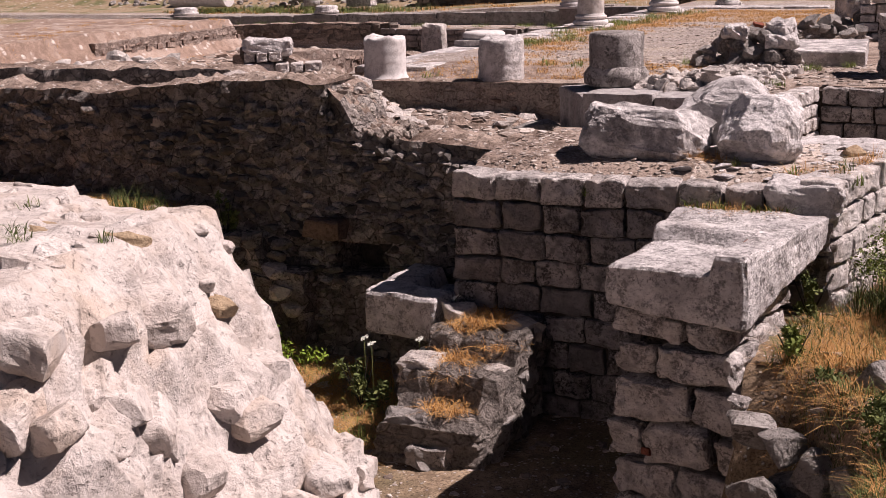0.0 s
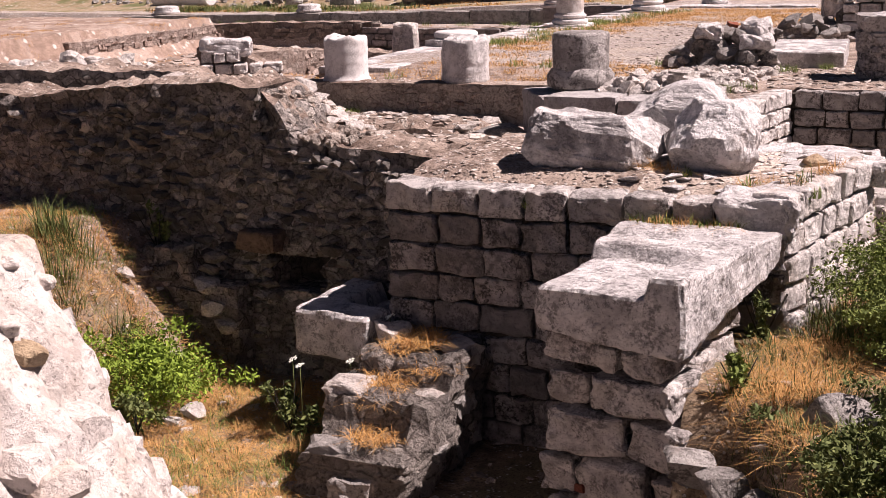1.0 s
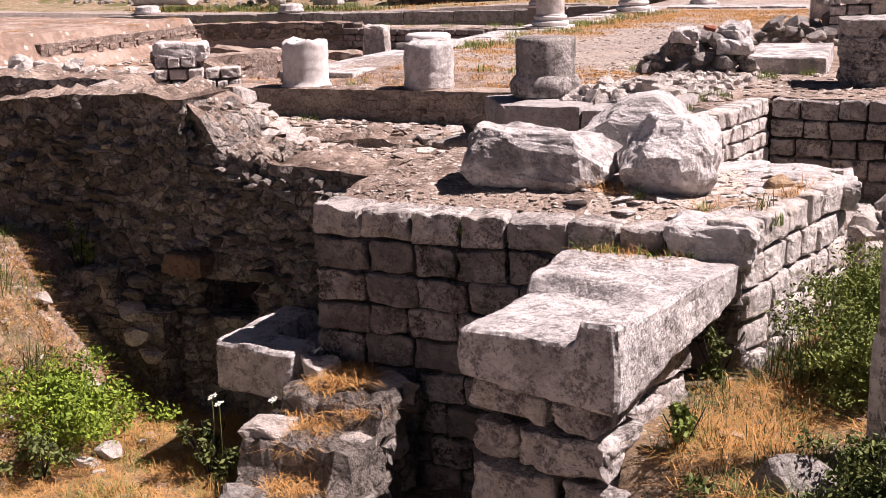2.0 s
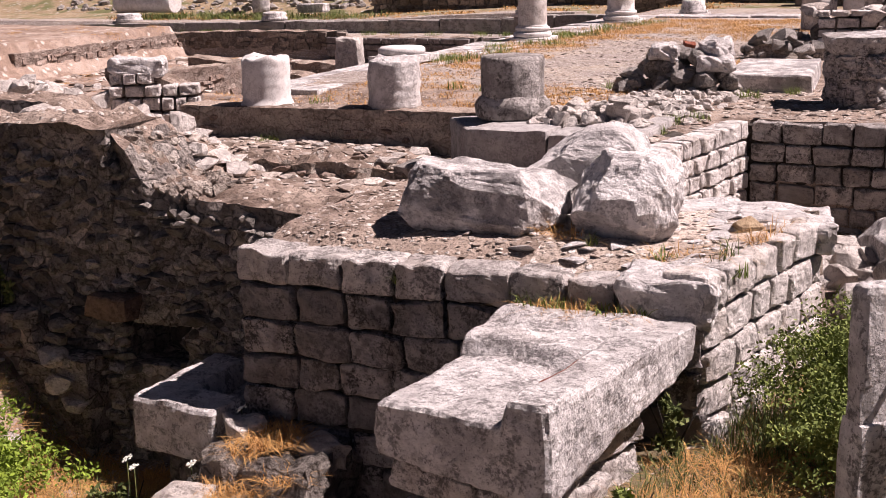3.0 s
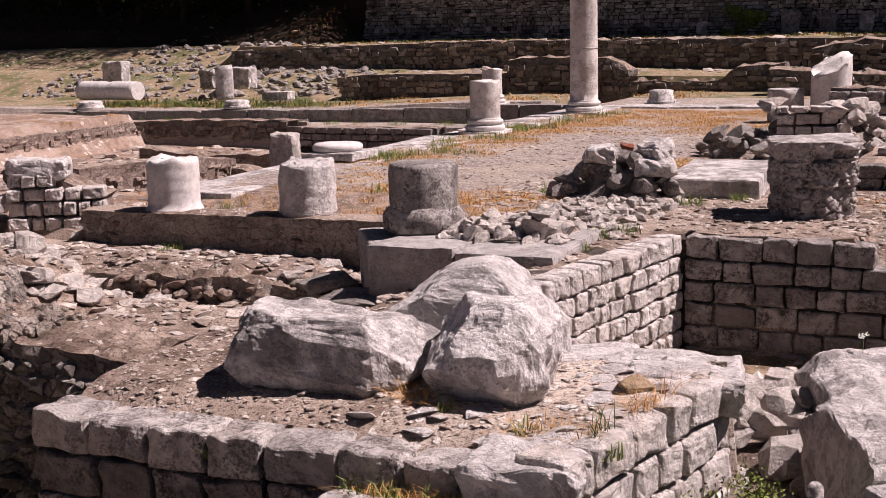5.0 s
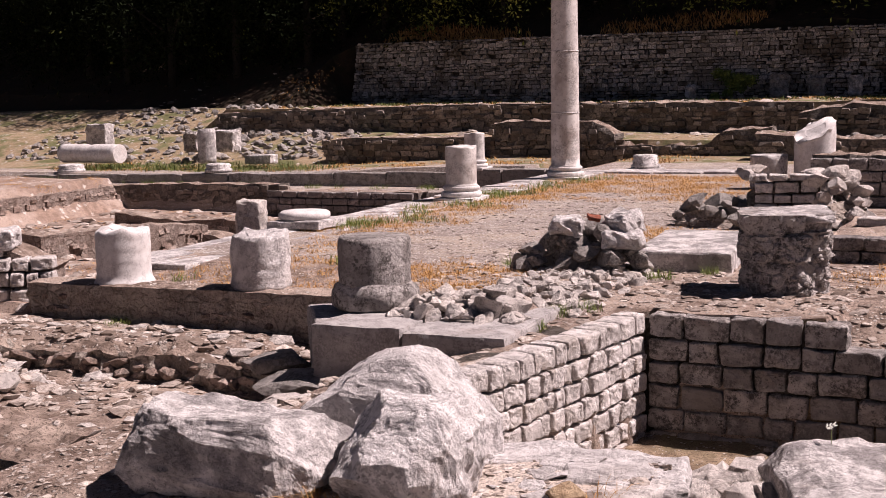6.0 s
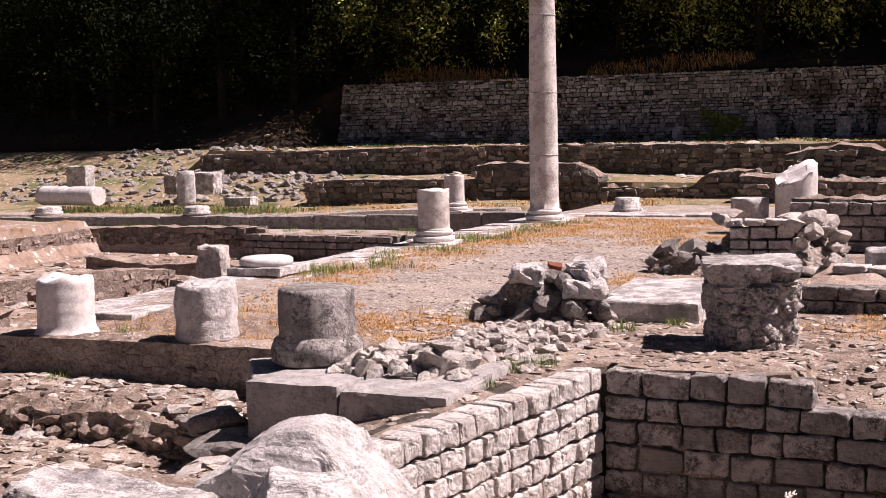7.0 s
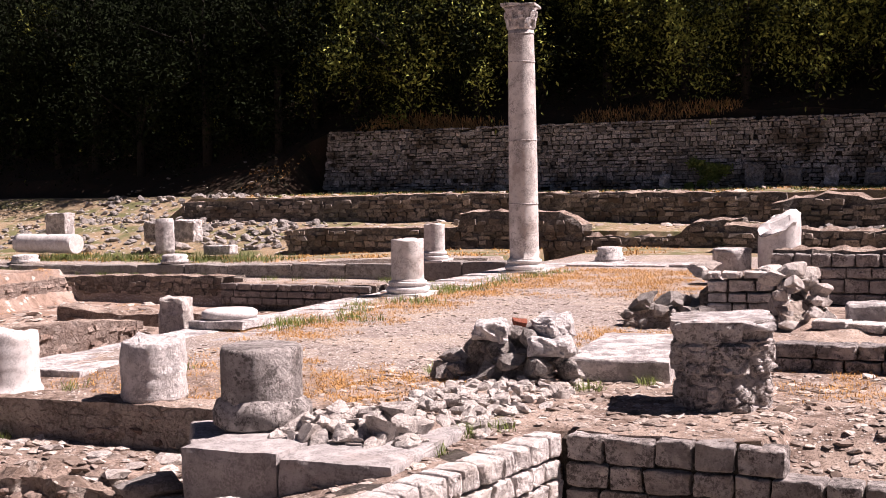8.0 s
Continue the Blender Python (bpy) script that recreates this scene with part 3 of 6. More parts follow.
# ---- the lower platform: squared front wall and side wall ----
def platform():
    w = thing("wall_platform_front", "shaded squared limestone block wall with moss tufts", "wall", (-3.0, 10.06, -2.2), kind="structure")
    part("core", wall_mesh((-4.6, 10.13), (-1.5, 10.13), -2.3, [(0, -0.1), (3.1, -0.1)], 0.6, JOINT, rough=0.02, seed=2), w)
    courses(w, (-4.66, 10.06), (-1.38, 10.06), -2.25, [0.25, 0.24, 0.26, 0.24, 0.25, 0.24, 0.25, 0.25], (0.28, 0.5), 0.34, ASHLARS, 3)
    # Paler top course: the sunlit upper edges are put into its colour.
    courses(w, (-4.66, 10.06), (-1.92, 10.06), -0.27, [0.25], (0.3, 0.5), 0.34, TOPS, 33)
    part("block", block((0.58, 0.5, 0.31), 37, PALELIME, cuts=14, radius=0.08, rough=0.03), w, pose(-1.63, 10.25, -0.12, 2, 1, 6), "large pale corner block")
    s = thing("wall_platform_side", "sunlit side wall of squared pale limestone blocks", "wall", (-1.2, 11, -1.2), kind="structure")
    part("core", wall_mesh((-1.48, 10.2), (-1.1, 11.9), -1.4, [(0, -0.1), (1.8, -0.06)], 0.6, JOINT, rough=0.02, seed=3), s)
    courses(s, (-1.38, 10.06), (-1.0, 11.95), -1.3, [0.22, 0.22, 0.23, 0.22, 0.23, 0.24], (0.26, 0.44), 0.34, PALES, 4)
    part("block", block((0.66, 0.62, 0.24), 38, PALELIME, cuts=12, radius=0.05, rough=0.022), s, pose(-1.28, 12.0, -0.05, 0, 2, 14), "large flat end block")
    part("block", block((0.5, 0.4, 0.2), 39, PALELIME, cuts=10, radius=0.05, rough=0.022), s, pose(-1.86, 12.1, -0.02, 0, -3, 20), "large flat end block")
    e = thing("wall_platform_end", "back face of the low limestone platform", "wall", (-2, 12, -1.2), kind="structure")
    part("core", wall_mesh((-1.05, 12.1), (-3.4, 12.55), -1.4, [(0, -0.02), (2.4, 0.02)], 0.5, TERRACE, rough=0.05, seed=4), e)


platform()


# ---- pier and notched block ----
def dressed_block(corners, bottoms, top, wear, cells, seed):
    """A large cut block on four plan corners (front left, front right, back right, back left), with a worked top."""
    nx, ny, nz = cells
    off = Vector((seed, 1, 4))
    a, b, c, d = [Vector(q) for q in corners]
    ba, bb, bc, bd = bottoms
    mid = (a + b + c + d) / 4
    mid = Vector((mid.x, mid.y, (ba + top(0.5, 0.5)) / 2))
    vs, fs, index = [], [], {}

    def vert(i, j, k):
        key = (i, j, k)
        if key not in index:
            u, v, w = i / nx, j / ny, k / nz
            g = (a * (1 - u) + b * u) * (1 - v) + (d * (1 - u) + c * u) * v
            low = (ba * (1 - u) + bb * u) * (1 - v) + (bd * (1 - u) + bc * u) * v
            q = Vector((g.x, g.y, low + (top(u, v) - low) * w))
            edge = (i in (0, nx)) + (j in (0, ny)) + (k in (0, nz))
            if edge >= 2:
                q += (mid - q).normalized() * wear * (edge - 1) * (0.8 + 0.6 * abs(noise.noise(q * 2.5 + off)))
            q += Vector((noise.noise(q * 4 + off), noise.noise(q * 4 - off), noise.noise(q * 4 + off * 2))) * wear
            q += (q - mid).normalized() * (noise.fractal(q * 14 + off, 0.8, 2.0, 3) * 0.012 - 0.02 * max(0.0, noise.noise(q * 22 - off) - 0.25))
            index[key] = len(vs)
            vs.append(q)
        return index[key]
    for i in range(nx):
        for j in range(ny):
            fs.append([vert(i, j, nz), vert(i + 1, j, nz), vert(i + 1, j + 1, nz), vert(i, j + 1, nz)])
            fs.append([vert(i, j + 1, 0), vert(i + 1, j + 1, 0), vert(i + 1, j, 0), vert(i, j, 0)])
        for k in range(nz):
            fs.append([vert(i, 0, k), vert(i + 1, 0, k), vert(i + 1, 0, k + 1), vert(i, 0, k + 1)])
            fs.append([vert(i + 1, ny, k), vert(i, ny, k), vert(i, ny, k + 1), vert(i + 1, ny, k + 1)])
    for j in range(ny):
        for k in range(nz):
            fs.append([vert(0, j + 1, k), vert(0, j, k), vert(0, j, k + 1), vert(0, j + 1, k + 1)])
            fs.append([vert(nx, j, k), vert(nx, j + 1, k), vert(nx, j + 1, k + 1), vert(nx, j, k + 1)])
    return raw(vs, fs, SLAB)


def notched_block():
    """A large dressed block: a rim along one side and the far end, a sunk bed with a bolt hole between."""
    t = thing("carved_block", "large pitted grey limestone block with a sunken notch on top", "stone block", (-2.0, 9.0, -0.8))

    def top(u, v):
        h = -0.135 - 0.05 * v
        bed = float(smooth(0.80, 0.74, u + 0.05 * v))
        h -= 0.15 * bed * float(smooth(0.62, 0.57, v))
        h -= 0.045 * bed * float(smooth(0.57, 0.62, v)) * float(smooth(0.92, 0.78, v))
        h -= 0.035 * float(smooth(0.3, 0.0, u)) * float(smooth(0.85, 0.1, v))
        h -= 0.15 * math.exp(-((u - 0.6) / 0.07) ** 4 - ((v - 0.53) / 0.03) ** 4)
        return h
    part("body", dressed_block(((-2.69, 8.38), (-1.66, 8.17), (-1.40, 9.95), (-2.58, 9.97)), (-0.6, -0.66, -0.42, -0.5), top, 0.02, (44, 66, 16), 3), t)
    part("rusty_channel", block((0.06, 0.5, 0.06), 5, BRICK, cuts=6, radius=0.015, rough=0.012), t, pose(-1.9, 9.04, -0.295, 0, 0, -9), "rust-red mortar along the channel wall")


notched_block()


def pier():
    t = thing("pier", "rough limestone pier of stacked quoin blocks", "pier", (-2.1, 8.8, -2.3))
    part("core", block((0.5, 1.25, 1.5), 9, JOINT, cuts=6), t, pose(-2.16, 9.16, -1.6, 0, 0, -9))
    m, z, r = pose(-2.66, 8.43, 0, 0, 0, -11), -0.63, random.Random(11)
    for h, ws in ((0.22, (0.58, 0.32)), (0.26, (0.34, 0.6)), (0.33, (0.6, 0.4)), (0.3, (0.3, 0.52, 0.36)), (0.29, (0.52, 0.5)), (0.3, (0.4, 0.62))):
        x = r.uniform(-0.05, 0.03)
        for w in ws:
            hh = h * r.uniform(0.84, 1.0)
            part("quoin", block((w - 0.035, 0.5, hh - 0.02), r.randrange(999), PIERSTONE, cuts=12, radius=0.045, rough=0.028), t, m @ pose(x + w / 2, 0.25 + r.uniform(-0.04, 0.05), z - h + hh / 2, r.uniform(-4, 4), r.uniform(-3, 3), r.uniform(-6, 6)))
            x += w
        for y in (0.72, 1.17):
            for xx in (0.16, 0.64):
                part("quoin", block((0.3, 0.44, h - 0.02), r.randrange(999), PIERSTONE, cuts=7, radius=0.035, rough=0.025), t, m @ pose(xx + r.uniform(-0.03, 0.03), y, z - h / 2, 0, 0, r.uniform(-5, 5)))
        z -= h
    part("brick", block((0.07, 0.04, 0.06), 12, BRICK, cuts=3, radius=0.01), t, m @ pose(0.3, -0.02, -1.66), "small red brick fragment in a joint")


pier()


# ---- the long rubble wall ----
def long_wall():
    w = thing("wall_rubble_long", "tall weathered rubble wall, darkened for shade, with a square drain hole", "wall", (-8, 11, -2.2), kind="structure")
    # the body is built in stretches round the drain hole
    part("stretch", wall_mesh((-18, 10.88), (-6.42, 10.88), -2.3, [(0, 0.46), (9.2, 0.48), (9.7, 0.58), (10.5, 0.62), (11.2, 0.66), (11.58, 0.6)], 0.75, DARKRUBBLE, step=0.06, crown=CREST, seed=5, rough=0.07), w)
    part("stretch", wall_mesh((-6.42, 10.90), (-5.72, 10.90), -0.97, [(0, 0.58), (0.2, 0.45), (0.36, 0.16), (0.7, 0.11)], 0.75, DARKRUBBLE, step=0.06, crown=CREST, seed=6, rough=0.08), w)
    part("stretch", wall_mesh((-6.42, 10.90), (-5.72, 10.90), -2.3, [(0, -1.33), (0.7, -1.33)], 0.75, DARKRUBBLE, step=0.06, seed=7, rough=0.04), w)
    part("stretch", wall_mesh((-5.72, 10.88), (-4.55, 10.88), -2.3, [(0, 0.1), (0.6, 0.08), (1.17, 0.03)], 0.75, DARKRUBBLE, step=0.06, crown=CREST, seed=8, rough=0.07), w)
    stonework(w, (-18, 10.88), (-6.42, 10.88), -2.2, [(0, 0.36), (9.3, 0.38), (10.0, 0.45), (11, 0.5), (11.58, 0.45)], 301, BLACKSTONE, (0.05, 0.12), (0.06, 0.22), 0.6, 0.015, 0.5, True)
    stonework(w, (-6.42, 10.90), (-5.72, 10.90), -0.95, [(0, 0.45), (0.2, 0.35), (0.4, 0.04), (0.7, 0.02)], 302, BLACKSTONE, (0.05, 0.12), (0.06, 0.22), 0.6, 0.015, 0.5, True)
    stonework(w, (-5.72, 10.88), (-4.6, 10.88), -2.2, [(0, 0.03), (1.1, -0.04)], 303, BLACKSTONE, (0.05, 0.12), (0.06, 0.22), 0.6, 0.015, 0.5, True)
    part("rear_stretch", wall_mesh((-17, 12.9), (-8.5, 12.9), -0.4, [(0, 0.5), (4, 0.46), (8, 0.52), (8.5, 0.3)], 0.7, DARKRUBBLE, step=0.08, crown=CREST, seed=10, rough=0.07), w)
    # Added plate closing the hole; the hole's shade is put into its dark colour.
    part("hole_back", block((0.9, 0.1, 0.5), 3, JOINT, cuts=2), w, pose(-6.07, 11.55, -1.15))
    r = random.Random(5)
    # lower, thicker footing with a few courses
    part("footing", wall_mesh((-8.1, 10.62), (-6.6, 10.62), -2.3, [(0, -0.98), (0.9, -0.95), (1.0, -1.25), (1.5, -1.3)], 0.3, DARKRUBBLE, seed=9, rough=0.04), w)
    for i in range(26):
        x, z = r.uniform(-7.8, -5.0), r.uniform(-2.1, -0.9)
        if -6.5 < x < -5.65 and -1.4 < z < -0.9:
            continue
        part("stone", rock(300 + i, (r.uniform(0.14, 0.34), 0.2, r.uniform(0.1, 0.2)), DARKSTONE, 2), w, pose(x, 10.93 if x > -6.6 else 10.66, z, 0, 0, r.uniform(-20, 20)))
    part("lintel", block((0.42, 0.3, 0.2), 77, BROWN, cuts=4), w, pose(-6.42, 10.85, -0.83, 0, 3, 0), "brown lintel stone")
    for i in range(3):
        part("stone", rock(345 + i, (0.26, 0.24, 0.16), PALESTONE, 3), w, pose(-6.95 + 0.1 * i, 10.6, -1.28 - 0.2 * i), "pale loose stone in the wall face")


long_wall()


def wall_crest():
    """Loose rubble lying on the long wall."""
    r = random.Random(15)
    pieces = []
    for i in range(230):
        x, y = r.uniform(-12.5, -6.3), r.uniform(11.0, 13.2)
        s = r.uniform(0.04, 0.15) * (1.3 if y > 11.6 else 0.5)
        v, f = r.choice(STONES)
        base = (0.5 if x > -8.4 else 0.42) if y < 11.6 else ground_at(x, y)
        pieces.append((turned(v, (s, s * r.uniform(0.6, 1), s * r.uniform(0.4, 0.8)), r.uniform(0, 6), (x, y, base + s * 0.2), r.uniform(-0.3, 0.3)), f))
    tagged(new("crest_rubble", join(pieces, PALESTONE)), "loose pale rubble lying along the top of the wall", "rubble", kind="stuff")

    broken = []
    for i in range(120):
        x, y = r.uniform(-6.5, -5.6), r.uniform(10.92, 11.65)
        base = float(np.interp(x, [-6.5, -6.22, -6.06, -5.6], [0.58, 0.42, 0.16, 0.1]))
        s = r.uniform(0.02, 0.075)
        v, f = r.choice(STONES)
        broken.append((turned(v, (s, s * r.uniform(0.6, 1), s * r.uniform(0.5, 0.9)), r.uniform(0, 6), (x, y, base), r.uniform(-0.5, 0.5)), f))
    tagged(new("wall_end_rubble", join(broken, KERBSTONE)), "weathered broken masonry at the stepped end of the wall", "rubble", kind="stuff")


wall_crest()


# ---- boulders ----
def boulder_mesh(dims, seed, material, radius=0.2, planes=10, keep=0.8, grain=0.03, shape=None, faces=()):
    """A worn block: rounded box, knocked corners, pitted skin."""
    vs, fs = block_data(dims, seed, cuts=26, radius=radius, rough=0.02)
    r = random.Random(seed)
    half = np.array(dims) / 2
    for _ in range(planes):
        n = np.array([r.gauss(0, 1), r.gauss(0, 1), abs(r.gauss(0, 1)) * 0.8])
        n /= np.linalg.norm(n)
        reach = np.abs(n * half).sum() * keep * r.uniform(0.78, 1.0)
        k = np.maximum(vs @ n - reach, 0)
        vs = vs - np.outer(k, n)
    for n, reach in faces:
        n = np.array(n) / np.linalg.norm(n)
        k = np.maximum(vs @ n - reach * np.abs(n * half).sum(), 0)
        vs = vs - np.outer(k, n)
    if shape:
        vs = shape(vs)
    off = Vector((seed, seed * 2.3, 1.0))
    out = []
    for v in vs:
        q = Vector(v)
        out.append(q + q.normalized() * (grain * noise.fractal(q * 4 + off, 0.7, 2.0, 5) + grain * 0.5 * abs(noise.noise(q * 15 + off))))
    return raw(out, fs, material)


def boulder(mesh, at, turns, label):
    return tagged(part("boulder", mesh, None, pose(*at, *turns)), label, "boulder", "boulders on the platform")


def tucked(vs):
    """Narrow the foot of a boulder, so that it rests on its middle."""
    low = vs[:, 2].min()
    k = 0.74 + 0.26 * np.clip((vs[:, 2] - low) / (-low * 0.6), 0, 1)
    return vs * np.stack([k, k, np.ones_like(k)], 1)


boulder(boulder_mesh((1.08, 0.62, 0.45), 4, LIME, 0.07, 4, 0.94, 0.035, tucked, (((0.7, -0.3, 0.75), 0.62), ((0.55, -0.75, 0.1), 0.72), ((-0.2, -0.75, 0.6), 0.8), ((-0.8, -0.3, 0.5), 0.84), ((0.5, 0.0, -0.8), 0.74))), (-3.14, 10.98, 0.235), (0, 4, 9), "long grey boulder with chipped front on the stone platform")
boulder(boulder_mesh((0.68, 0.66, 0.62), 9, PALELIME, 0.08, 4, 0.95, 0.03, tucked, (((-0.68, -0.35, 0.62), 0.5), ((0.12, -0.72, 0.66), 0.56), ((0.75, -0.1, 0.55), 0.68), ((-0.1, -0.8, -0.55), 0.66), ((0.8, -0.5, -0.3), 0.74), ((-0.2, 0.6, 0.7), 0.6))), (-2.17, 11.08, 0.29), (0, 0, 4), "rounded grey boulder resting on the stone platform")
boulder(boulder_mesh((1.12, 0.6, 0.76), 13, PALELIME, 0.1, 4, 0.95, 0.035, None, (((-0.6, -0.1, 0.8), 0.53), ((0.62, 0.0, 0.78), 0.6), ((0.0, -0.75, 0.65), 0.74), ((-0.6, -0.6, 0.2), 0.74))), (-2.58, 11.75, 0.27), (0, 4, 8), "tall pale boulder leaning behind two others")


# ---- upper terrace walls ----
def upper_walls():
    s = thing("wall_upper_side", "sunlit wall of small pale squared stones", "wall", (-2.8, 15, -1.2), kind="structure")
    part("core", wall_mesh((-3.3, 12.9), (-2.66, 16.9), -1.4, [(0, -0.05), (4.1, -0.03)], 0.5, JOINT, rough=0.03, seed=12), s)
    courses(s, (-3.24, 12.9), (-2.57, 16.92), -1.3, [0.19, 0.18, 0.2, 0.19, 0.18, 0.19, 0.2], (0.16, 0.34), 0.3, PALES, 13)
    w = thing("wall_upper_back", "shaded squared limestone wall of the upper terrace", "wall", (0, 17, -1.2), kind="structure")
    part("core", wall_mesh((-2.6, 17.0), (9, 17.0), -1.4, [(0, -0.04), (1.7, -0.04), (1.8, -0.3), (12, -0.3)], 0.5, JOINT, rough=0.02, seed=14), w)
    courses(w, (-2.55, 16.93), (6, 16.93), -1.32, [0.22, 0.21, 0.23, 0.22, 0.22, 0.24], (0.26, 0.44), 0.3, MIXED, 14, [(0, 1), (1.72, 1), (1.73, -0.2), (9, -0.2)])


upper_walls()


def kerb():
    k = thing("kerb", "low weathered kerb wall carrying column drums", "kerb", (-8, 17.2, -0.6), kind="structure")
    part("coping", wall_mesh((-10.35, 17.15), (-5.4, 17.15), -0.75, [(0, -0.08), (4.7, -0.03)], 0.5, KERBSTONE, step=0.07, crown=CREST, rough=0.03, seed=16), k)
    stonework(k, (-10.35, 17.15), (-5.4, 17.15), -0.7, [(0, -0.2), (4.7, -0.16)], 304, REDSTONE, (0.05, 0.13), (0.08, 0.24), 0.3, -0.03, 0.5, True)
    d = thing("rubble_ridge", "low broken ridge of rubble masonry", "wall", (-8, 15.8, -1), kind="structure")
    part("ridge", wall_mesh((-10.5, 15.75), (-5.7, 15.75), -1.1, [(0, -0.5), (2, -0.55), (3.5, -0.5), (4.8, -0.6)], 0.45, KERBSTONE, step=0.06, crown=CREST, rough=0.1, seed=17), d)
    stonework(d, (-10.5, 15.75), (-5.7, 15.75), -1.05, [(0, -0.52), (4.8, -0.6)], 305, REDSTONE, (0.06, 0.16), (0.07, 0.3), 0.7, 0.03, 0.4, True)
    part("stone", rock(61, (0.75, 0.5, 0.36), GREYSTONE, 3), d, pose(-6.1, 15.95, -0.58))
    part("stone", rock(62, (0.8, 0.6, 0.25), GREYSTONE, 3), d, pose(-5.4, 15.2, -0.5))


kerb()


# ---- columns and drums ----
def plinth():
    t = thing("plinth", "cracked grey stone plinth in two blocks with a red stain", "plinth", (-4.5, 16, -0.5))
    part("stone", block((0.9, 1.5, 0.62), 51, SMOOTH, cuts=8, radius=0.03, rough=0.01), t, pose(-4.74, 15.92, -0.24))
    part("stone", block((0.98, 1.5, 0.62), 52, SMOOTH, cuts=10, radius=0.03, rough=0.012), t, pose(-3.8, 15.92, -0.24, 0, 0, 1))
    part("side_stone", block((0.5, 1.3, 0.6), 53, SMOOTH, cuts=8, radius=0.05, rough=0.015), t, pose(-5.36, 15.95, -0.28, 0, 0, 34))
    part("brick", block((0.12, 0.03, 0.1), 54, BRICK, cuts=3, radius=0.01), t, pose(-4.36, 15.16, -0.42), "red brick fragment in the joint")


plinth()


def drum(label, at, radius, height, material, seed, foot=False, rough=0.03, broken=0.0):
    prof = [(radius * (0.97 + 0.01 * math.sin(j * 2.1)), height * j / 14) for j in range(15)]
    if foot:
        prof = [(radius * 1.07, 0.0), (radius * 1.09, 0.03), (radius * 1.05, 0.055), (radius, 0.08)] + [(r, z) for r, z in prof if z > 0.1]
    prof = [(prof[0][0] * 0.9, prof[0][1])] + prof + [(prof[-1][0] * 0.95, height + 0.008), (prof[-1][0] * 0.5, height + 0.012)]
    me = lathe(prof, material, seed, 48, rough)
    if broken:
        for v in me.vertices:
            if v.co.z > height * 0.8:
                v.co.z += broken * noise.fractal(Vector((v.co.x * 4 + seed, v.co.y * 4, 0)), 0.8, 2.0, 3)
    return tagged(part("column_drum", me, None, pose(*at, 0, 0, seed * 40)), label, "column drum", "column drums on the kerb")


drum("pale smooth column drum with a moulded foot on the kerb", (-9.23, 17.57, -0.1), 0.335, 0.66, MARBLE, 1, True, 0.012, 0.06)
drum("chipped white column drum standing on the kerb", (-7.29, 17.6, -0.06), 0.345, 0.62, PALELIME, 2, False, 0.07, 0.06)


def drum_with_foot():
    t = thing("column_stump", "thick weathered column stump with a broken foot on a plinth", "column stump", (-5.08, 16.22, 0.07))
    part("shaft", lathe([(0.36, 0.05)] + [(0.355, 0.1 + 0.05 * j) for j in range(12)] + [(0.34, 0.69), (0.2, 0.695)], GREYDRUM, 4, 48, 0.03), t, pose(-5.08, 16.22, 0.07))
    part("foot", lathe([(0.38, 0.0), (0.43, 0.04), (0.42, 0.16), (0.37, 0.24), (0.3, 0.27)], GREYDRUM, 6, 40, 0.09), t, pose(-5.08, 16.22, 0.066))


drum_with_foot()


def attic_base(t, at, r):
    """Moulded base: square plinth, torus, hollow, torus."""
    part("plinth", block((r * 2.75, r * 2.75, r * 0.3), 5, MARBLE, cuts=3, radius=0.02), t, pose(at[0], at[1], at[2] + r * 0.15))
    prof = []
    for c, half, z in ((1.28, 0.17, 0.47), (1.08, 0.04, 0.70), (1.16, 0.12, 0.88)):
        for k in range(7):
            a = -math.pi / 2 + math.pi * k / 6
            prof.append((r * (c + half * 0.6 * math.cos(a) - half * 0.3), r * (z + half * math.sin(a))))
    part("moulding", lathe([(r * 0.9, r * 0.3)] + prof + [(r * 0.95, r * 1.03)], MARBLE, 3, 36, 0.015), t, pose(*at))


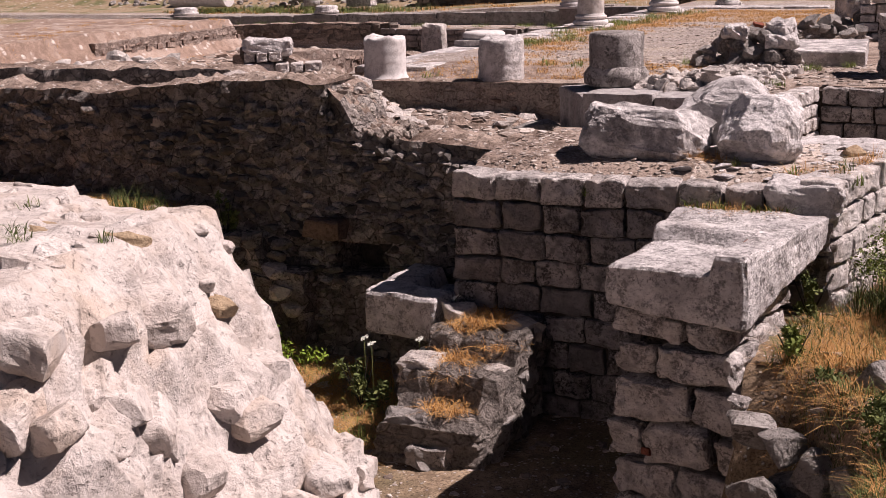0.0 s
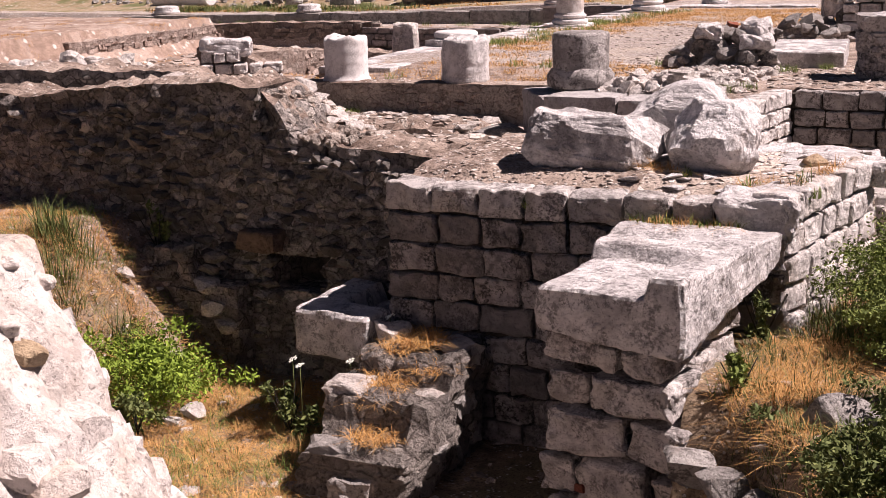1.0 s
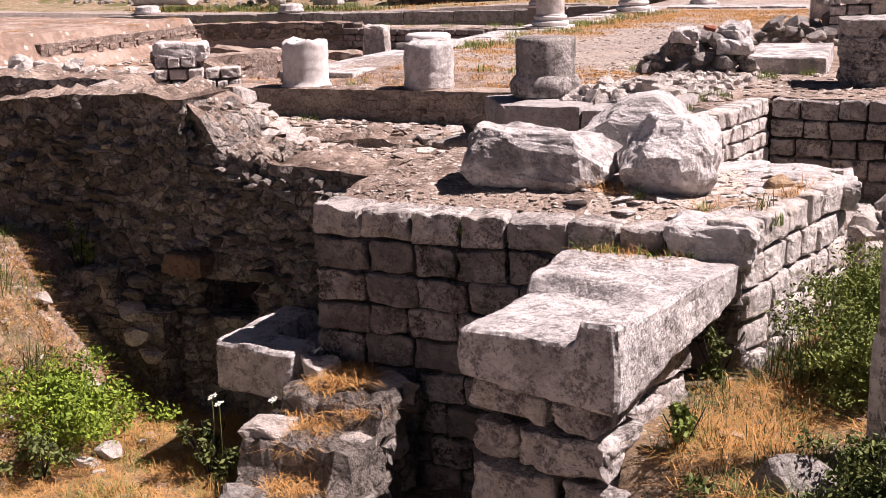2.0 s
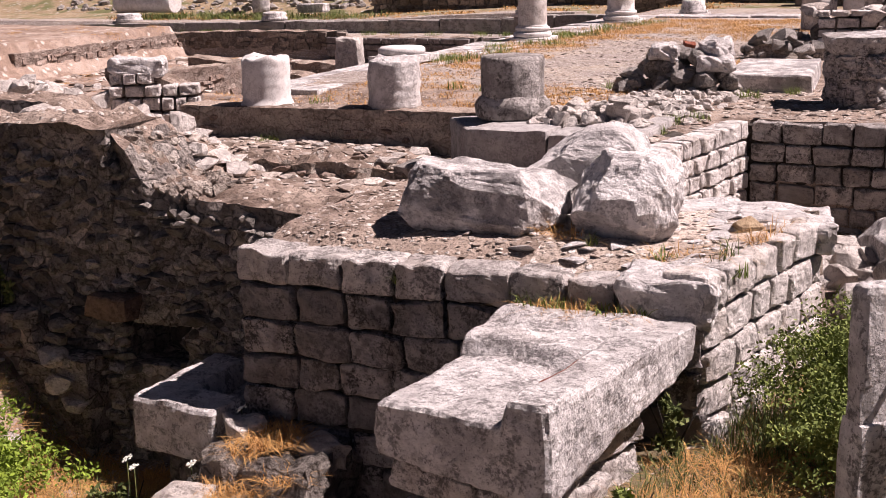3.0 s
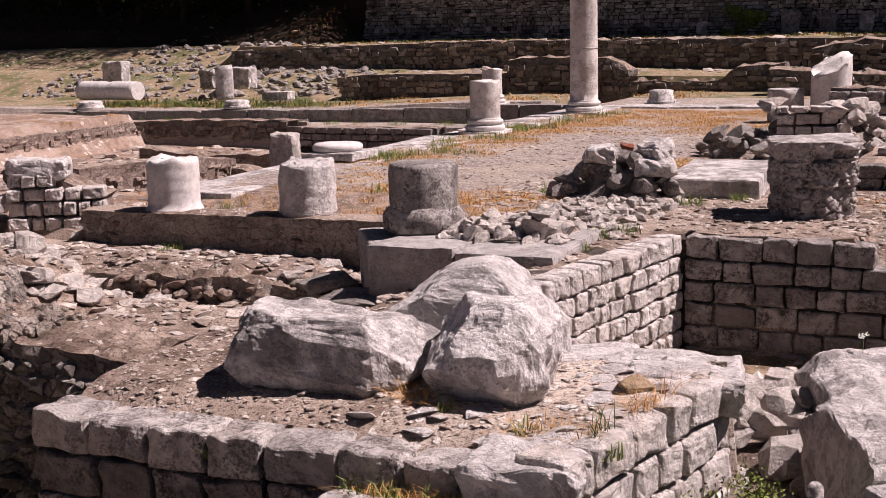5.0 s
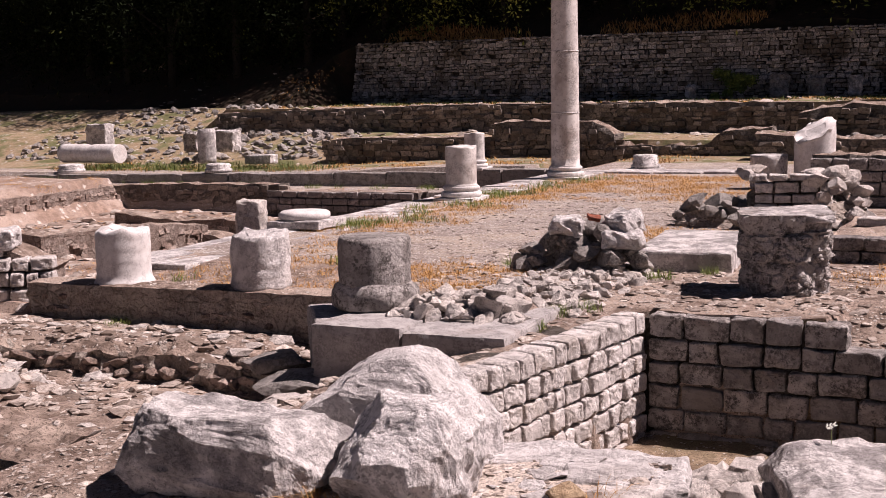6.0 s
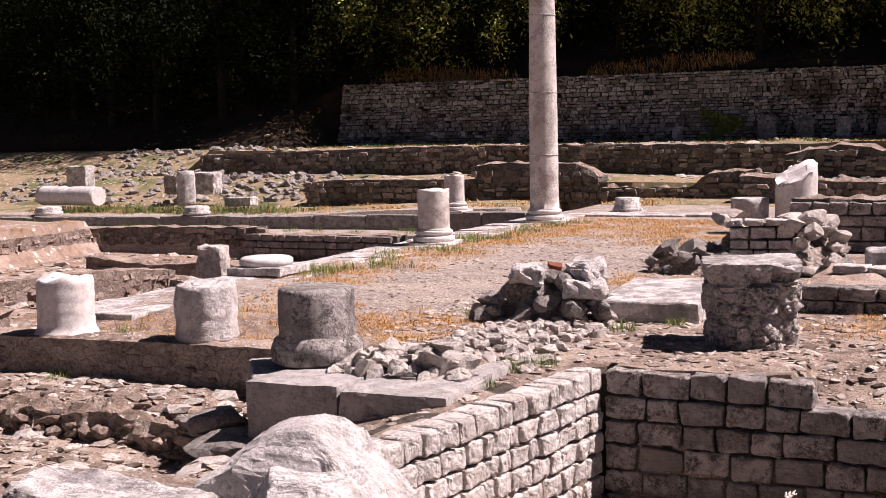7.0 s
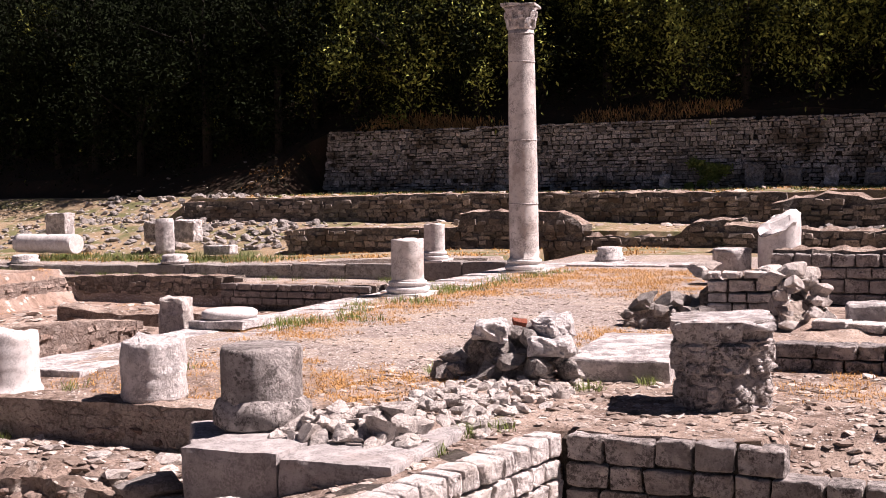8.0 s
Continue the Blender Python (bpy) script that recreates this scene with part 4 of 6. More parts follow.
def column(label, at, r, height, capital=False, seed=0, top_break=0.0):
    t = thing("column", label, "column", at, "columns along the paved walk")
    attic_base(t, at, r)
    n = 30
    prof = [(r * 1.08, r * 1.0), (r * 1.06, r * 1.08)] + [(r * (1.0 - 0.14 * (j / n) ** 1.6 * (height > 2)), r * 1.1 + (height - r * 1.1) * j / n) for j in range(n + 1)]
    prof.append((r * 0.5, height + 0.01))
    me = lathe(prof, COLUMN, seed, 40, 0.018)
    if top_break:
        for v in me.vertices:
            if v.co.z > height * 0.9:
                v.co.z += top_break * noise.noise(Vector((v.co.x * 5, v.co.y * 5, seed)))
    part("shaft", me, t, pose(*at))
    if height > 3:
        for z in (0.29, 0.55, 0.87, 0.985):
            rr = r * (1.015 - 0.14 * z ** 1.6)
            part("joint_ring", lathe([(rr * 0.98, -0.015), (rr + 0.006, -0.012), (rr + 0.006, 0.012), (rr * 0.98, 0.015)], SLAB, seed, 40, 0.01), t, pose(at[0], at[1], at[2] + height * z))
    if capital:
        c = part("capital", lathe([(r * 0.88, 0), (r * 0.93, 0.05), (r * 0.86, 0.08), (r * 0.9, 0.2), (r * 1.0, 0.4), (r * 1.12, 0.48), (r * 1.05, 0.5)], SLAB, 5, 40, 0.05), t, pose(at[0], at[1], at[2] + height))
        for ring, (z, lean, count) in enumerate(((0.06, 0.03, 8), (0.22, 0.05, 8))):
            for i in range(count):
                a = 2 * math.pi * (i + 0.5 * ring) / count
                p = Vector((math.cos(a), math.sin(a), 0)) * r * (0.95 + 0.06 * ring)
                part("leaf", block((0.05, 0.15, 0.2), 30 + i % 4, SLAB, cuts=3, radius=0.03, rough=0.02), c, Matrix.Translation((at[0] + p.x, at[1] + p.y, at[2] + height + z + 0.08)) @ pose(0, 0, 0, 0, 12, math.degrees(a)))
        part("abacus", block((r * 2.35, r * 2.35, 0.07), 8, SLAB, cuts=4, radius=0.02), c, pose(at[0], at[1], at[2] + height + 0.53, 0, 0, 10))
    return t


column("tall slender marble column with a leafy capital", (-9.2, 33.5, -0.02), 0.33, 5.42, True, 1)
column("short broken marble column on a moulded base", (-9.3, 27.75, 0.0), 0.30, 1.05, False, 2, 0.05)
column("distant broken column stump on a moulded base", (-12.9, 36.7, -0.02), 0.27, 0.98, False, 3, 0.05)


# ---- pieces of the upper terrace ----
def capital_block():
    """A fallen capital: round below, square above, its worn leaves in relief."""
    t = thing("fallen_capital", "worn leaf-carved capital standing on the rubble terrace", "capital", (-1.6, 18.68, 0.02))
    n, rows, vs, fs = 150, 56, [], []
    for j in range(rows + 1):
        w = j / rows
        for i in range(n):
            a = 2 * math.pi * i / n
            square = 1 / max(abs(math.cos(a)), abs(math.sin(a)))
            k = smooth(0.45, 0.95, w)
            r = 0.39 + 0.06 * w
            r = r * (1 - k) + (0.36 + 0.11 * w) * min(square, 1.22) * k
            p = Vector((r * math.cos(a), r * math.sin(a), 0.82 * w))
            leaf = abs(math.sin(a * 4 + (0 if w < 0.4 else 0.8))) ** 0.7 * (0.35 + 0.65 * math.cos(((w * 2.4) % 1) * math.pi / 2))
            cell = noise.voronoi(p * 8.5)[0]
            k2 = 0.085 * leaf * (w < 0.74) - 0.12 * max(0, 0.32 - 1.5 * (cell[1] - cell[0])) * (w < 0.78) + 0.025 * noise.fractal(p * 8, 0.8, 2.0, 4)
            if w > 0.8 and 5.1 < a < 5.75:
                k2 -= 0.05
            q = p + Vector((math.cos(a), math.sin(a), 0)) * k2
            vs.append(q)
    for j in range(rows):
        for i in range(n):
            k = (i + 1) % n
            fs.append((j * n + i, j * n + k, (j + 1) * n + k, (j + 1) * n + i))
    fs += [tuple(range(n))[::-1], tuple(rows * n + i for i in range(n))]
    part("bell", raw(vs, fs, CARVED), t, pose(-1.6, 18.68, 0.02, 0, 0, 14))
    part("abacus", block((0.9, 0.88, 0.09), 211, LIME, cuts=12, radius=0.05, rough=0.025), t, pose(-1.6, 18.68, 0.80, 0, 0, 14), "pale worn square top")


capital_block()


def loose_block(name, label, category, dims, at, turn=0, material=LIME, seed=0, group="", **kw):
    return tagged(part(name, block(dims, seed, material, cuts=kw.pop("cuts", 6), **kw), None, pose(*at, 0, 0, turn)), label, category, group)


loose_block("stone_slab", "broad pale worn limestone slab lying on the terrace", "stone slab", (1.1, 2.1, 0.3), (-3.0, 20.65, 0.12), 6, LIME, 81, radius=0.05)


def pile(name, label, box, count, sizes, seed, material, mound=0.5, bedded=False):
    """A heap of broken stones; the largest are parts of their own, small ones fill in."""
    x0, x1, y0, y1, z0, z1 = box
    r = random.Random(seed)
    t = thing(name, label, "rubble heap", ((x0 + x1) / 2, (y0 + y1) / 2, z0))
    fill = []
    for i in range(count):
        u, v = r.random(), r.random()
        crown = (1 - abs(2 * u - 1) ** 3) * (1 - abs(2 * v - 1) ** 3)
        s = r.uniform(*sizes)
        top = z0 + (z1 - z0 - s * 0.4) * crown
        x, y, z = x0 + (x1 - x0) * u, y0 + (y1 - y0) * v, z0 + (top - z0) * r.random() ** mound
        dims = (s, s * r.uniform(0.6, 0.95), s * r.uniform(0.45, 0.8))
        if bedded:
            z = ground_at(x, y) - dims[2] * 0.1
        if s > sizes[0] + (sizes[1] - sizes[0]) * 0.35:
            part("stone", rock(r.randrange(9999), dims, material, 2), t, pose(x, y, z + dims[2] * 0.3, r.uniform(-20, 20), r.uniform(-20, 20), r.uniform(0, 360)))
        else:
            v0, f0 = r.choice(STONES)
            fill.append((turned(v0, np.array(dims) / 2, r.uniform(0, 6), (x, y, z + dims[2] * 0.3), r.uniform(-0.4, 0.4)), f0))
    if fill:
        part("stone_fill", join(fill, material), t)["kind"] = "stuff"
    if bedded:
        return t
    core = rock(seed + 5, ((x1 - x0) * 0.9, (y1 - y0) * 0.9, (z1 - z0) * 1.1), CREST if z1 - z0 < 0.5 else KERBSTONE, 4, rough=0.1)
    part("core", core, t, pose((x0 + x1) / 2, (y0 + y1) / 2, z0))
    return t


mid = pile("rubble_pile", "dark weathered rubble masonry stump with a red brick", (-4.75, -3.25, 19.15, 20.0, 0.05, 0.62), 70, (0.12, 0.4), 21, GREYSTONE, 0.4)
part("stone", block((0.36, 0.3, 0.2), 91, PALELIME, cuts=8, radius=0.09, rough=0.04), mid, pose(-4.2, 19.35, 0.55, 6, 4, 18))
part("stone", block((0.38, 0.34, 0.24), 92, PALELIME, cuts=8, radius=0.1, rough=0.04), mid, pose(-3.55, 19.45, 0.6, 8, 6, -22))
part("stone", block((0.44, 0.34, 0.2), 93, PALELIME, cuts=8, radius=0.1, rough=0.04), mid, pose(-3.5, 19.3, 0.42, 0, 0, 4))
part("brick", block((0.16, 0.12, 0.05), 94, BRICK, cuts=3, radius=0.01), mid, pose(-3.86, 19.3, 0.66, 20, 10, 30), "red brick fragment")
pile("rubble_strip", "bright broken rubble beside the column stump", (-4.7, -3.4, 15.7, 16.7, 0.03, 0.27), 140, (0.05, 0.3), 22, PALESTONE, 0.5)
pile("rubble_strip", "low strip of grey rubble leading to the masonry stump", (-4.5, -3.1, 16.6, 19.4, -0.02, 0.16), 330, (0.04, 0.2), 23, PALESTONE, 0.6)


def right_ruins():
    a = thing("wall_ruin_stepped", "stepped ruin of squared blocks and rubble", "wall", (-3, 24.8, 0), kind="structure")
    part("core", wall_mesh((-3.2, 24.75), (-1.75, 24.95), -0.1, [(0, 0.45), (0.3, 0.7), (1.2, 0.72), (1.45, 0.4)], 0.7, FARRUBBLE, crown=CREST, rough=0.08, seed=31), a)
    courses(a, (-3.1, 24.68), (-1.95, 24.85), 0.0, [0.16, 0.19, 0.15, 0.18, 0.12], (0.2, 0.42), 0.3, PALES, 32, None, 0.03, 0.09)
    r = random.Random(33)
    for i in range(10):
        part("stone", rock(400 + i, (r.uniform(0.3, 0.55), 0.4, r.uniform(0.16, 0.28)), PALESTONE, 2), a, pose(r.uniform(-3.3, -1.7), r.uniform(24.8, 25.4), r.uniform(0.7, 0.85), 0, 0, r.uniform(0, 90)))
    pile("rubble_pile", "loose grey rubble spilled beside the stepped ruin", (-4.3, -3.0, 24.1, 25.1, 0.0, 0.5), 36, (0.16, 0.44), 34, GREYSTONE, 0.5)
    pile("rubble_pile", "pale mortar rubble at the end of the stepped ruin", (-2.2, -1.4, 24.3, 25.3, 0.0, 0.8), 30, (0.14, 0.4), 35, PALESTONE, 0.4)
    b = thing("wall_ruin_back", "ruined wall of squared grey blocks", "wall", (0, 28, 0), kind="structure")
    part("core", wall_mesh((-2.75, 28.05), (9, 28.05), -0.2, [(0, 0.9), (2.2, 0.88), (3.0, 0.6), (12, 0.6)], 0.6, FARRUBBLE, crown=CREST, rough=0.07, seed=36), b)
    courses(b, (-2.8, 27.95), (5, 27.95), 0.0, [0.2, 0.24, 0.19, 0.22], (0.24, 0.5), 0.3, MIXED, 37, [(0, 2), (2.2, 2), (2.4, 0.7), (9, 0.7)])
    c = thing("wall_low_front", "low wall of two courses of dark squared blocks", "wall", (1, 20.9, 0), kind="structure")
    courses(c, (-1.5, 20.85), (6, 20.85), 0.0, [0.17, 0.17], (0.28, 0.46), 0.35, ASHLARS, 38)
    part("fill", wall_mesh((-1.45, 21.0), (6, 21.0), -0.1, [(0, 0.29), (7.5, 0.29)], 2.6, TERRACE, step=0.2, rough=0.06, seed=39), c)
    courses(c, (-1.35, 22.4), (1.2, 22.0), 0.28, [0.13], (0.3, 0.6), 0.35, PALES, 40)
    part("stone", block((0.52, 0.4, 0.3), 95, LIME, cuts=6, radius=0.07), c, pose(-0.75, 23.0, 0.42, 0, 0, 10), "single squared block lying on the fill")
    part("stone", rock(96, (1.2, 0.9, 0.6), GREYSTONE, 3), c, pose(0.1, 23.6, 0.4))
    t = thing("column_shaft", "thick broken column shaft with a slanting white break", "column shaft", (-3.25, 31.5, 0))
    me = lathe([(0.4, 0.0)] + [(0.4, 1.45 * k / 14) for k in range(1, 15)] + [(0.2, 1.46)], MARBLE, 7, 40, 0.03)
    for v in me.vertices:
        if v.co.z > 0.9:
            v.co.z = min(v.co.z, 1.2 + 0.55 * v.co.x + 0.25 * v.co.y + 0.08 * noise.noise(v.co * 5))
    part("shaft", me, t, pose(-3.25, 31.5, 0.0, 0, 0, 30))
    tagged(part("column_drum", lathe([(0.34, 0.0)] + [(0.37, 0.7 * k / 8) for k in range(1, 9)] + [(0.3, 0.71)], SLAB, 8, 40, 0.02), None, pose(-4.15, 31.5, 0.0)), "low grey column drum among the ruins", "column drum")


right_ruins()


def paving():
    p = thing("pavement", "worn pale stone slabs along the colonnade", "pavement", (-9.6, 27, 0), kind="structure")
    r, y = random.Random(41), 18.3
    while y < 36.2:
        d = r.uniform(0.9, 1.6)
        for x, w in ((-9.88, 0.62), (-9.22, 0.66)):
            part("slab", block((w - 0.02, d - 0.02, 0.12), r.randrange(999), LIME, cuts=4, radius=0.025, rough=0.008), p, pose(x + r.uniform(-0.02, 0.02), y + d / 2, -0.03 + r.uniform(-0.015, 0.012), 0, 0, r.uniform(-1, 1)))
        y += d
    e = thing("pavement_edge", "pale kerb slabs at the end of the pebble floor", "pavement", (-8.6, 35.5, 0), kind="structure")
    for i, x in enumerate((-8.3, -7.1, -5.9)):
        part("slab", block((1.15, 0.9, 0.12), 200 + i, LIME, cuts=4, radius=0.03), e, pose(x, 35.8 + 0.1 * i, 0.01, 0, 0, 4))


paving()


def small_columns():
    t = thing("pedestal", "round pale column base lying on a square slab", "column base", (-9.72, 22.6, 0.06))
    part("disc", lathe([(0.36, 0.1), (0.41, 0.13), (0.41, 0.2), (0.36, 0.235), (0.2, 0.24)], MARBLE, 9, 40, 0.02), t, pose(-9.72, 22.6, 0.06))
    part("step", block((0.95, 0.9, 0.14), 101, LIME, cuts=5, radius=0.04), t, pose(-9.68, 22.6, 0.1))
    tagged(part("stone_post", block((0.44, 0.34, 0.85), 102, PALESTONE, cuts=9, radius=0.05, rough=0.025), None, pose(-10.95, 22.95, -0.02, 0, 3, 8)), "short broken stone post with a pale top", "stone post")
    t = thing("pedestal", "small dark moulded column base on the paving", "column base", (-8.25, 36.9, 0.05))
    part("moulding", lathe([(0.36, 0.0), (0.38, 0.08), (0.32, 0.12), (0.33, 0.2), (0.29, 0.24), (0.31, 0.34), (0.2, 0.36)], SLAB, 10, 36, 0.04), t, pose(-8.25, 36.9, 0.04))
    part("plinth", block((0.8, 0.8, 0.08), 104, SLAB, cuts=3), t, pose(-8.25, 36.9, 0.02))
    t = thing("fallen_column", "long pale column shaft lying on the grass", "column shaft", (-28.7, 40.0, 0.2))
    part("shaft", lathe([(0.32, -1.35)] + [(0.32 - 0.03 * (abs(k - 7) < 1), -1.35 + 2.7 * k / 14) for k in range(1, 14)] + [(0.32, 1.35)], MARBLE, 11, 36, 0.02), t, pose(-28.7, 40.0, 0.2, 90, 0, 84))
    tagged(part("stone_pillar", lathe([(0.3, 0.0)] + [(0.3, 1.1 * k / 8) for k in range(1, 8)] + [(0.27, 1.12)], LIME, 12, 8, 0.03), None, pose(-23.9, 40.0, -0.1)), "upright broken pillar standing in weeds", "pillar")
    for x, y, z, r in ((-22.4, 38.45, -0.27, 0.42), (-28.4, 38.6, -0.34, 0.45)):
        t = thing("pedestal", "flat moulded column base on the low step", "column base", (x, y, z), "column bases along the far step")
        part("moulding", lathe([(r, 0.0), (r, 0.09), (r * 0.85, 0.12), (r * 0.95, 0.2), (r * 0.8, 0.26), (r * 0.5, 0.27)], SLAB, 13, 32, 0.03), t, pose(x, y, z))
    tagged(part("stone_slab", block((1.0, 0.5, 0.3), 105, LIME, cuts=5, radius=0.06), None, pose(-22.2, 40.6, 0.0)), "pale stone slab half hidden by weeds", "stone slab")


small_columns()


def far_left():
    s = thing("step_far", "long dark stone step in front of the far terrace", "step", (-21, 38, -0.6), kind="structure")
    x, r = -30.0, random.Random(51)
    while x < -12.4:
        w = r.uniform(1.2, 2.2)
        top = -0.4 + 0.25 * (x + 30) / 16
        part("kerb_stone", block((w - 0.02, 0.6, 0.46), r.randrange(999), GREYSTONE, cuts=4, radius=0.04, rough=0.02), s, pose(x + w / 2, 38.3, top - 0.23 + r.uniform(-0.01, 0.01)))
        x += w
    k = thing("kerb_far", "dark kerb stones behind the columns", "kerb", (-11, 36.4, -0.3), kind="structure")
    for i in range(3):
        part("kerb_stone", block((1.2, 0.5, 0.5), 210 + i, GREYSTONE, cuts=4, radius=0.04), k, pose(-12.6 + 1.22 * i, 36.6, -0.22))
    w = thing("wall_pit_back", "low rubble wall with a pale mortar top behind the sunken room", "wall", (-20, 36.4, -1.3), kind="structure")
    part("face", wall_mesh((-26, 36.4), (-18.9, 36.4), -1.5, [(0, -0.62), (3, -0.5), (7.1, -0.46)], 0.6, FARRUBBLE, crown=CREST, step=0.16, rough=0.06, seed=52), w)
    part("face", wall_mesh((-18.9, 35.85), (-14.2, 35.85), -1.5, [(0, -0.62), (4.7, -0.58)], 0.6, FARRUBBLE, crown=CREST, step=0.16, rough=0.05, seed=54), w)
    courses(w, (-18.9, 35.72), (-14.3, 35.72), -1.15, [0.19, 0.19, 0.18], (0.3, 0.55), 0.2, CHEAP, 55)
    stonework(w, (-26, 36.4), (-18.9, 36.4), -1.4, [(0, -0.6), (7.1, -0.45)], 306, OLDSTONE, (0.08, 0.16), (0.12, 0.4), 0.8)
    v = thing("wall_pit_inner", "broken reddish rubble walls in the sunken room", "wall", (-17, 31, -1.3), kind="structure")
    part("face", wall_mesh((-20.5, 31.0), (-12.4, 31.0), -1.6, [(0, -0.8), (2, -0.95), (4, -0.85), (6, -1.05), (8, -0.95)], 0.7, PINKRUBBLE, crown=CREST, step=0.16, rough=0.1, seed=56), v)
    part("face", wall_mesh((-15.5, 26.6), (-11.4, 26.6), -1.6, [(0, -0.55), (1.5, -0.75), (4.1, -0.9)], 0.6, PINKRUBBLE, crown=CREST, step=0.14, rough=0.1, seed=57), v)
    part("face", wall_mesh((-24.6, 29.0), (-24.6, 36.2), -1.6, [(0, -0.6), (10, -0.55)], 0.6, PINKRUBBLE, crown=CREST, step=0.2, rough=0.07, seed=58), v)
    part("face", wall_mesh((-14.6, 22.0), (-14.6, 26.8), -1.6, [(0, -0.2), (3, -0.3), (4.8, -0.5)], 0.6, PINKRUBBLE, crown=CREST, step=0.16, rough=0.07, seed=59), v)
    part("face", wall_mesh((-10.32, 19.0), (-10.32, 35.5), -1.6, [(0, -0.06), (16.5, -0.06)], 0.25, PINKRUBBLE, crown=CREST, step=0.2, rough=0.03, seed=60), v)
    for n, (a0, b0, z0) in enumerate((((-20.5, 31.0), (-12.4, 31.0), -0.95), ((-15.5, 26.6), (-11.4, 26.6), -0.75), ((-24.6, 29.0), (-24.6, 36.2), -0.6), ((-14.6, 22.0), (-14.6, 26.8), -0.35))):
        stonework(v, a0, b0, -1.45, [(0, z0), (12, z0)], 310 + n, REDSTONE, (0.06, 0.16), (0.08, 0.34), 0.4, 0.0, 0.5)
    b = thing("wall_left_blocks", "low broken wall of pale squared blocks", "wall", (-11.5, 18.5, -0.4), kind="structure")
    part("core", wall_mesh((-11.6, 17.14), (-10.5, 17.75), -0.7, [(0, 0.4), (0.4, 0.36), (0.8, 0.2), (1.26, 0.0)], 0.8, PINKRUBBLE, crown=CREST, rough=0.07, seed=61), b)
    courses(b, (-11.5, 17.04), (-10.4, 17.65), -0.4, [0.19, 0.2, 0.18, 0.18], (0.17, 0.3), 0.3, PALES, 62, [(0, 0.5), (0.4, 0.45), (0.6, 0.26), (1.3, 0.15)], 0.03, 0.1)
    part("stone", block((0.75, 0.5, 0.22), 63, PALELIME, cuts=10, radius=0.07, rough=0.03), b, pose(-11.25, 17.42, 0.42, 0, 4, 28), "broad flat stone on the wall")
    pile("rubble_pile", "tumbled pinkish rubble beside the block wall", (-14.5, -11.5, 14.2, 17.3, -0.1, 0.4), 90, (0.14, 0.5), 63, PALESTONE, 0.6)
    pile("rubble_pile", "flat field of reddish rubble", (-19, -14.8, 19.0, 24.5, -0.5, -0.1), 110, (0.1, 0.4), 64, PALESTONE, 0.8, True)


far_left()


def far_terraces():
    a = thing("wall_terrace_low", "low ruined rubble wall below the far terrace", "wall", (-14, 43, 0), kind="structure")
    part("face", wall_mesh((-21.2, 43.0), (-15.0, 43.0), -0.5, [(0, 0.45), (0.8, 0.58), (6.2, 0.6)], 0.6, FARRUBBLE, crown=CREST, step=0.2, rough=0.07, seed=71), a)
    part("face", wall_mesh((-15.0, 42.9), (-10.9, 42.9), -0.5, [(0, 0.98), (0.5, 1.1), (3.4, 1.08), (4.1, 0.7)], 0.7, FARRUBBLE, crown=CREST, step=0.18, rough=0.09, seed=72), a)
    part("face", wall_mesh((-10.9, 43.0), (-6.2, 43.0), -0.5, [(0, 0.34), (2.8, 0.34), (3.2, 0.75), (4.7, 0.85)], 0.7, FARRUBBLE, crown=CREST, step=0.18, rough=0.09, seed=73), a)
    part("face", wall_mesh((-6.2, 40.8), (6, 40.8), -0.3, [(0, 0.75), (3, 0.6), (12, 0.7)], 1.2, FARRUBBLE, crown=CREST, step=0.25, rough=0.12, seed=74), a)
    b = thing("wall_terrace_high", "long dark rubble wall with a bright ragged top", "wall", (-18, 48, 0), kind="structure")
    part("face", wall_mesh((-29, 48.0), (-5.8, 48.0), -0.2, [(0, 1.35), (4, 1.45), (10, 1.58), (18, 1.55), (23.2, 1.5)], 0.8, FARRUBBLE, crown=CREST, step=0.24, rough=0.09, seed=75), b)
    part("face", wall_mesh((-5.8, 45.5), (12, 45.5), -0.2, [(0, 1.2), (1.5, 1.5), (3, 1.3), (18, 1.5)], 1.5, FARRUBBLE, crown=CREST, step=0.3, rough=0.14, seed=76), b)
    for n, (a0, b0, z0, t0) in enumerate((((-21.2, 43.0), (-15.0, 43.0), -0.3, 0.55), ((-15.0, 42.9), (-10.9, 42.9), -0.1, 1.0), ((-10.9, 43.0), (-6.2, 43.0), -0.1, 0.34), ((-7.7, 43.0), (-6.2, 43.0), 0.3, 0.75), ((-6.2, 40.8), (6, 40.8), -0.1, 0.6))):
        stonework(a, a0, b0, z0, [(0, t0), (12, t0)], 320 + n, OLDSTONE, (0.1, 0.2), (0.14, 0.45), 0.75, 0.05)
    stonework(b, (-29, 48.0), (-5.8, 48.0), 0.1, [(0, 1.3), (4, 1.42), (10, 1.55), (18, 1.52), (23.2, 1.46)], 330, OLDSTONE, (0.1, 0.2), (0.14, 0.45), 0.8, 0.05)
    stonework(b, (-5.8, 45.5), (8, 45.5), 0.1, [(0, 1.2), (1.5, 1.4), (3, 1.2), (14, 1.4)], 331, OLDSTONE, (0.1, 0.2), (0.14, 0.45), 0.75, 0.08)
    for i, (box, n) in enumerate((((-36, -26, 43, 47.5, 0.1, 0.8), 150), ((-27, -21.5, 43.5, 47.0, 0.2, 0.9), 110), ((-36, -27, 47.5, 51.5, 1.1, 1.6), 110), ((-5.5, 2, 41, 45, 0.3, 1.2), 60))):
        pile("rubble_field", "scattered pale rubble on the far terrace", box, int(n * 1.5), (0.1, 0.42), 80 + i, GREYSTONE, 0.6, True)
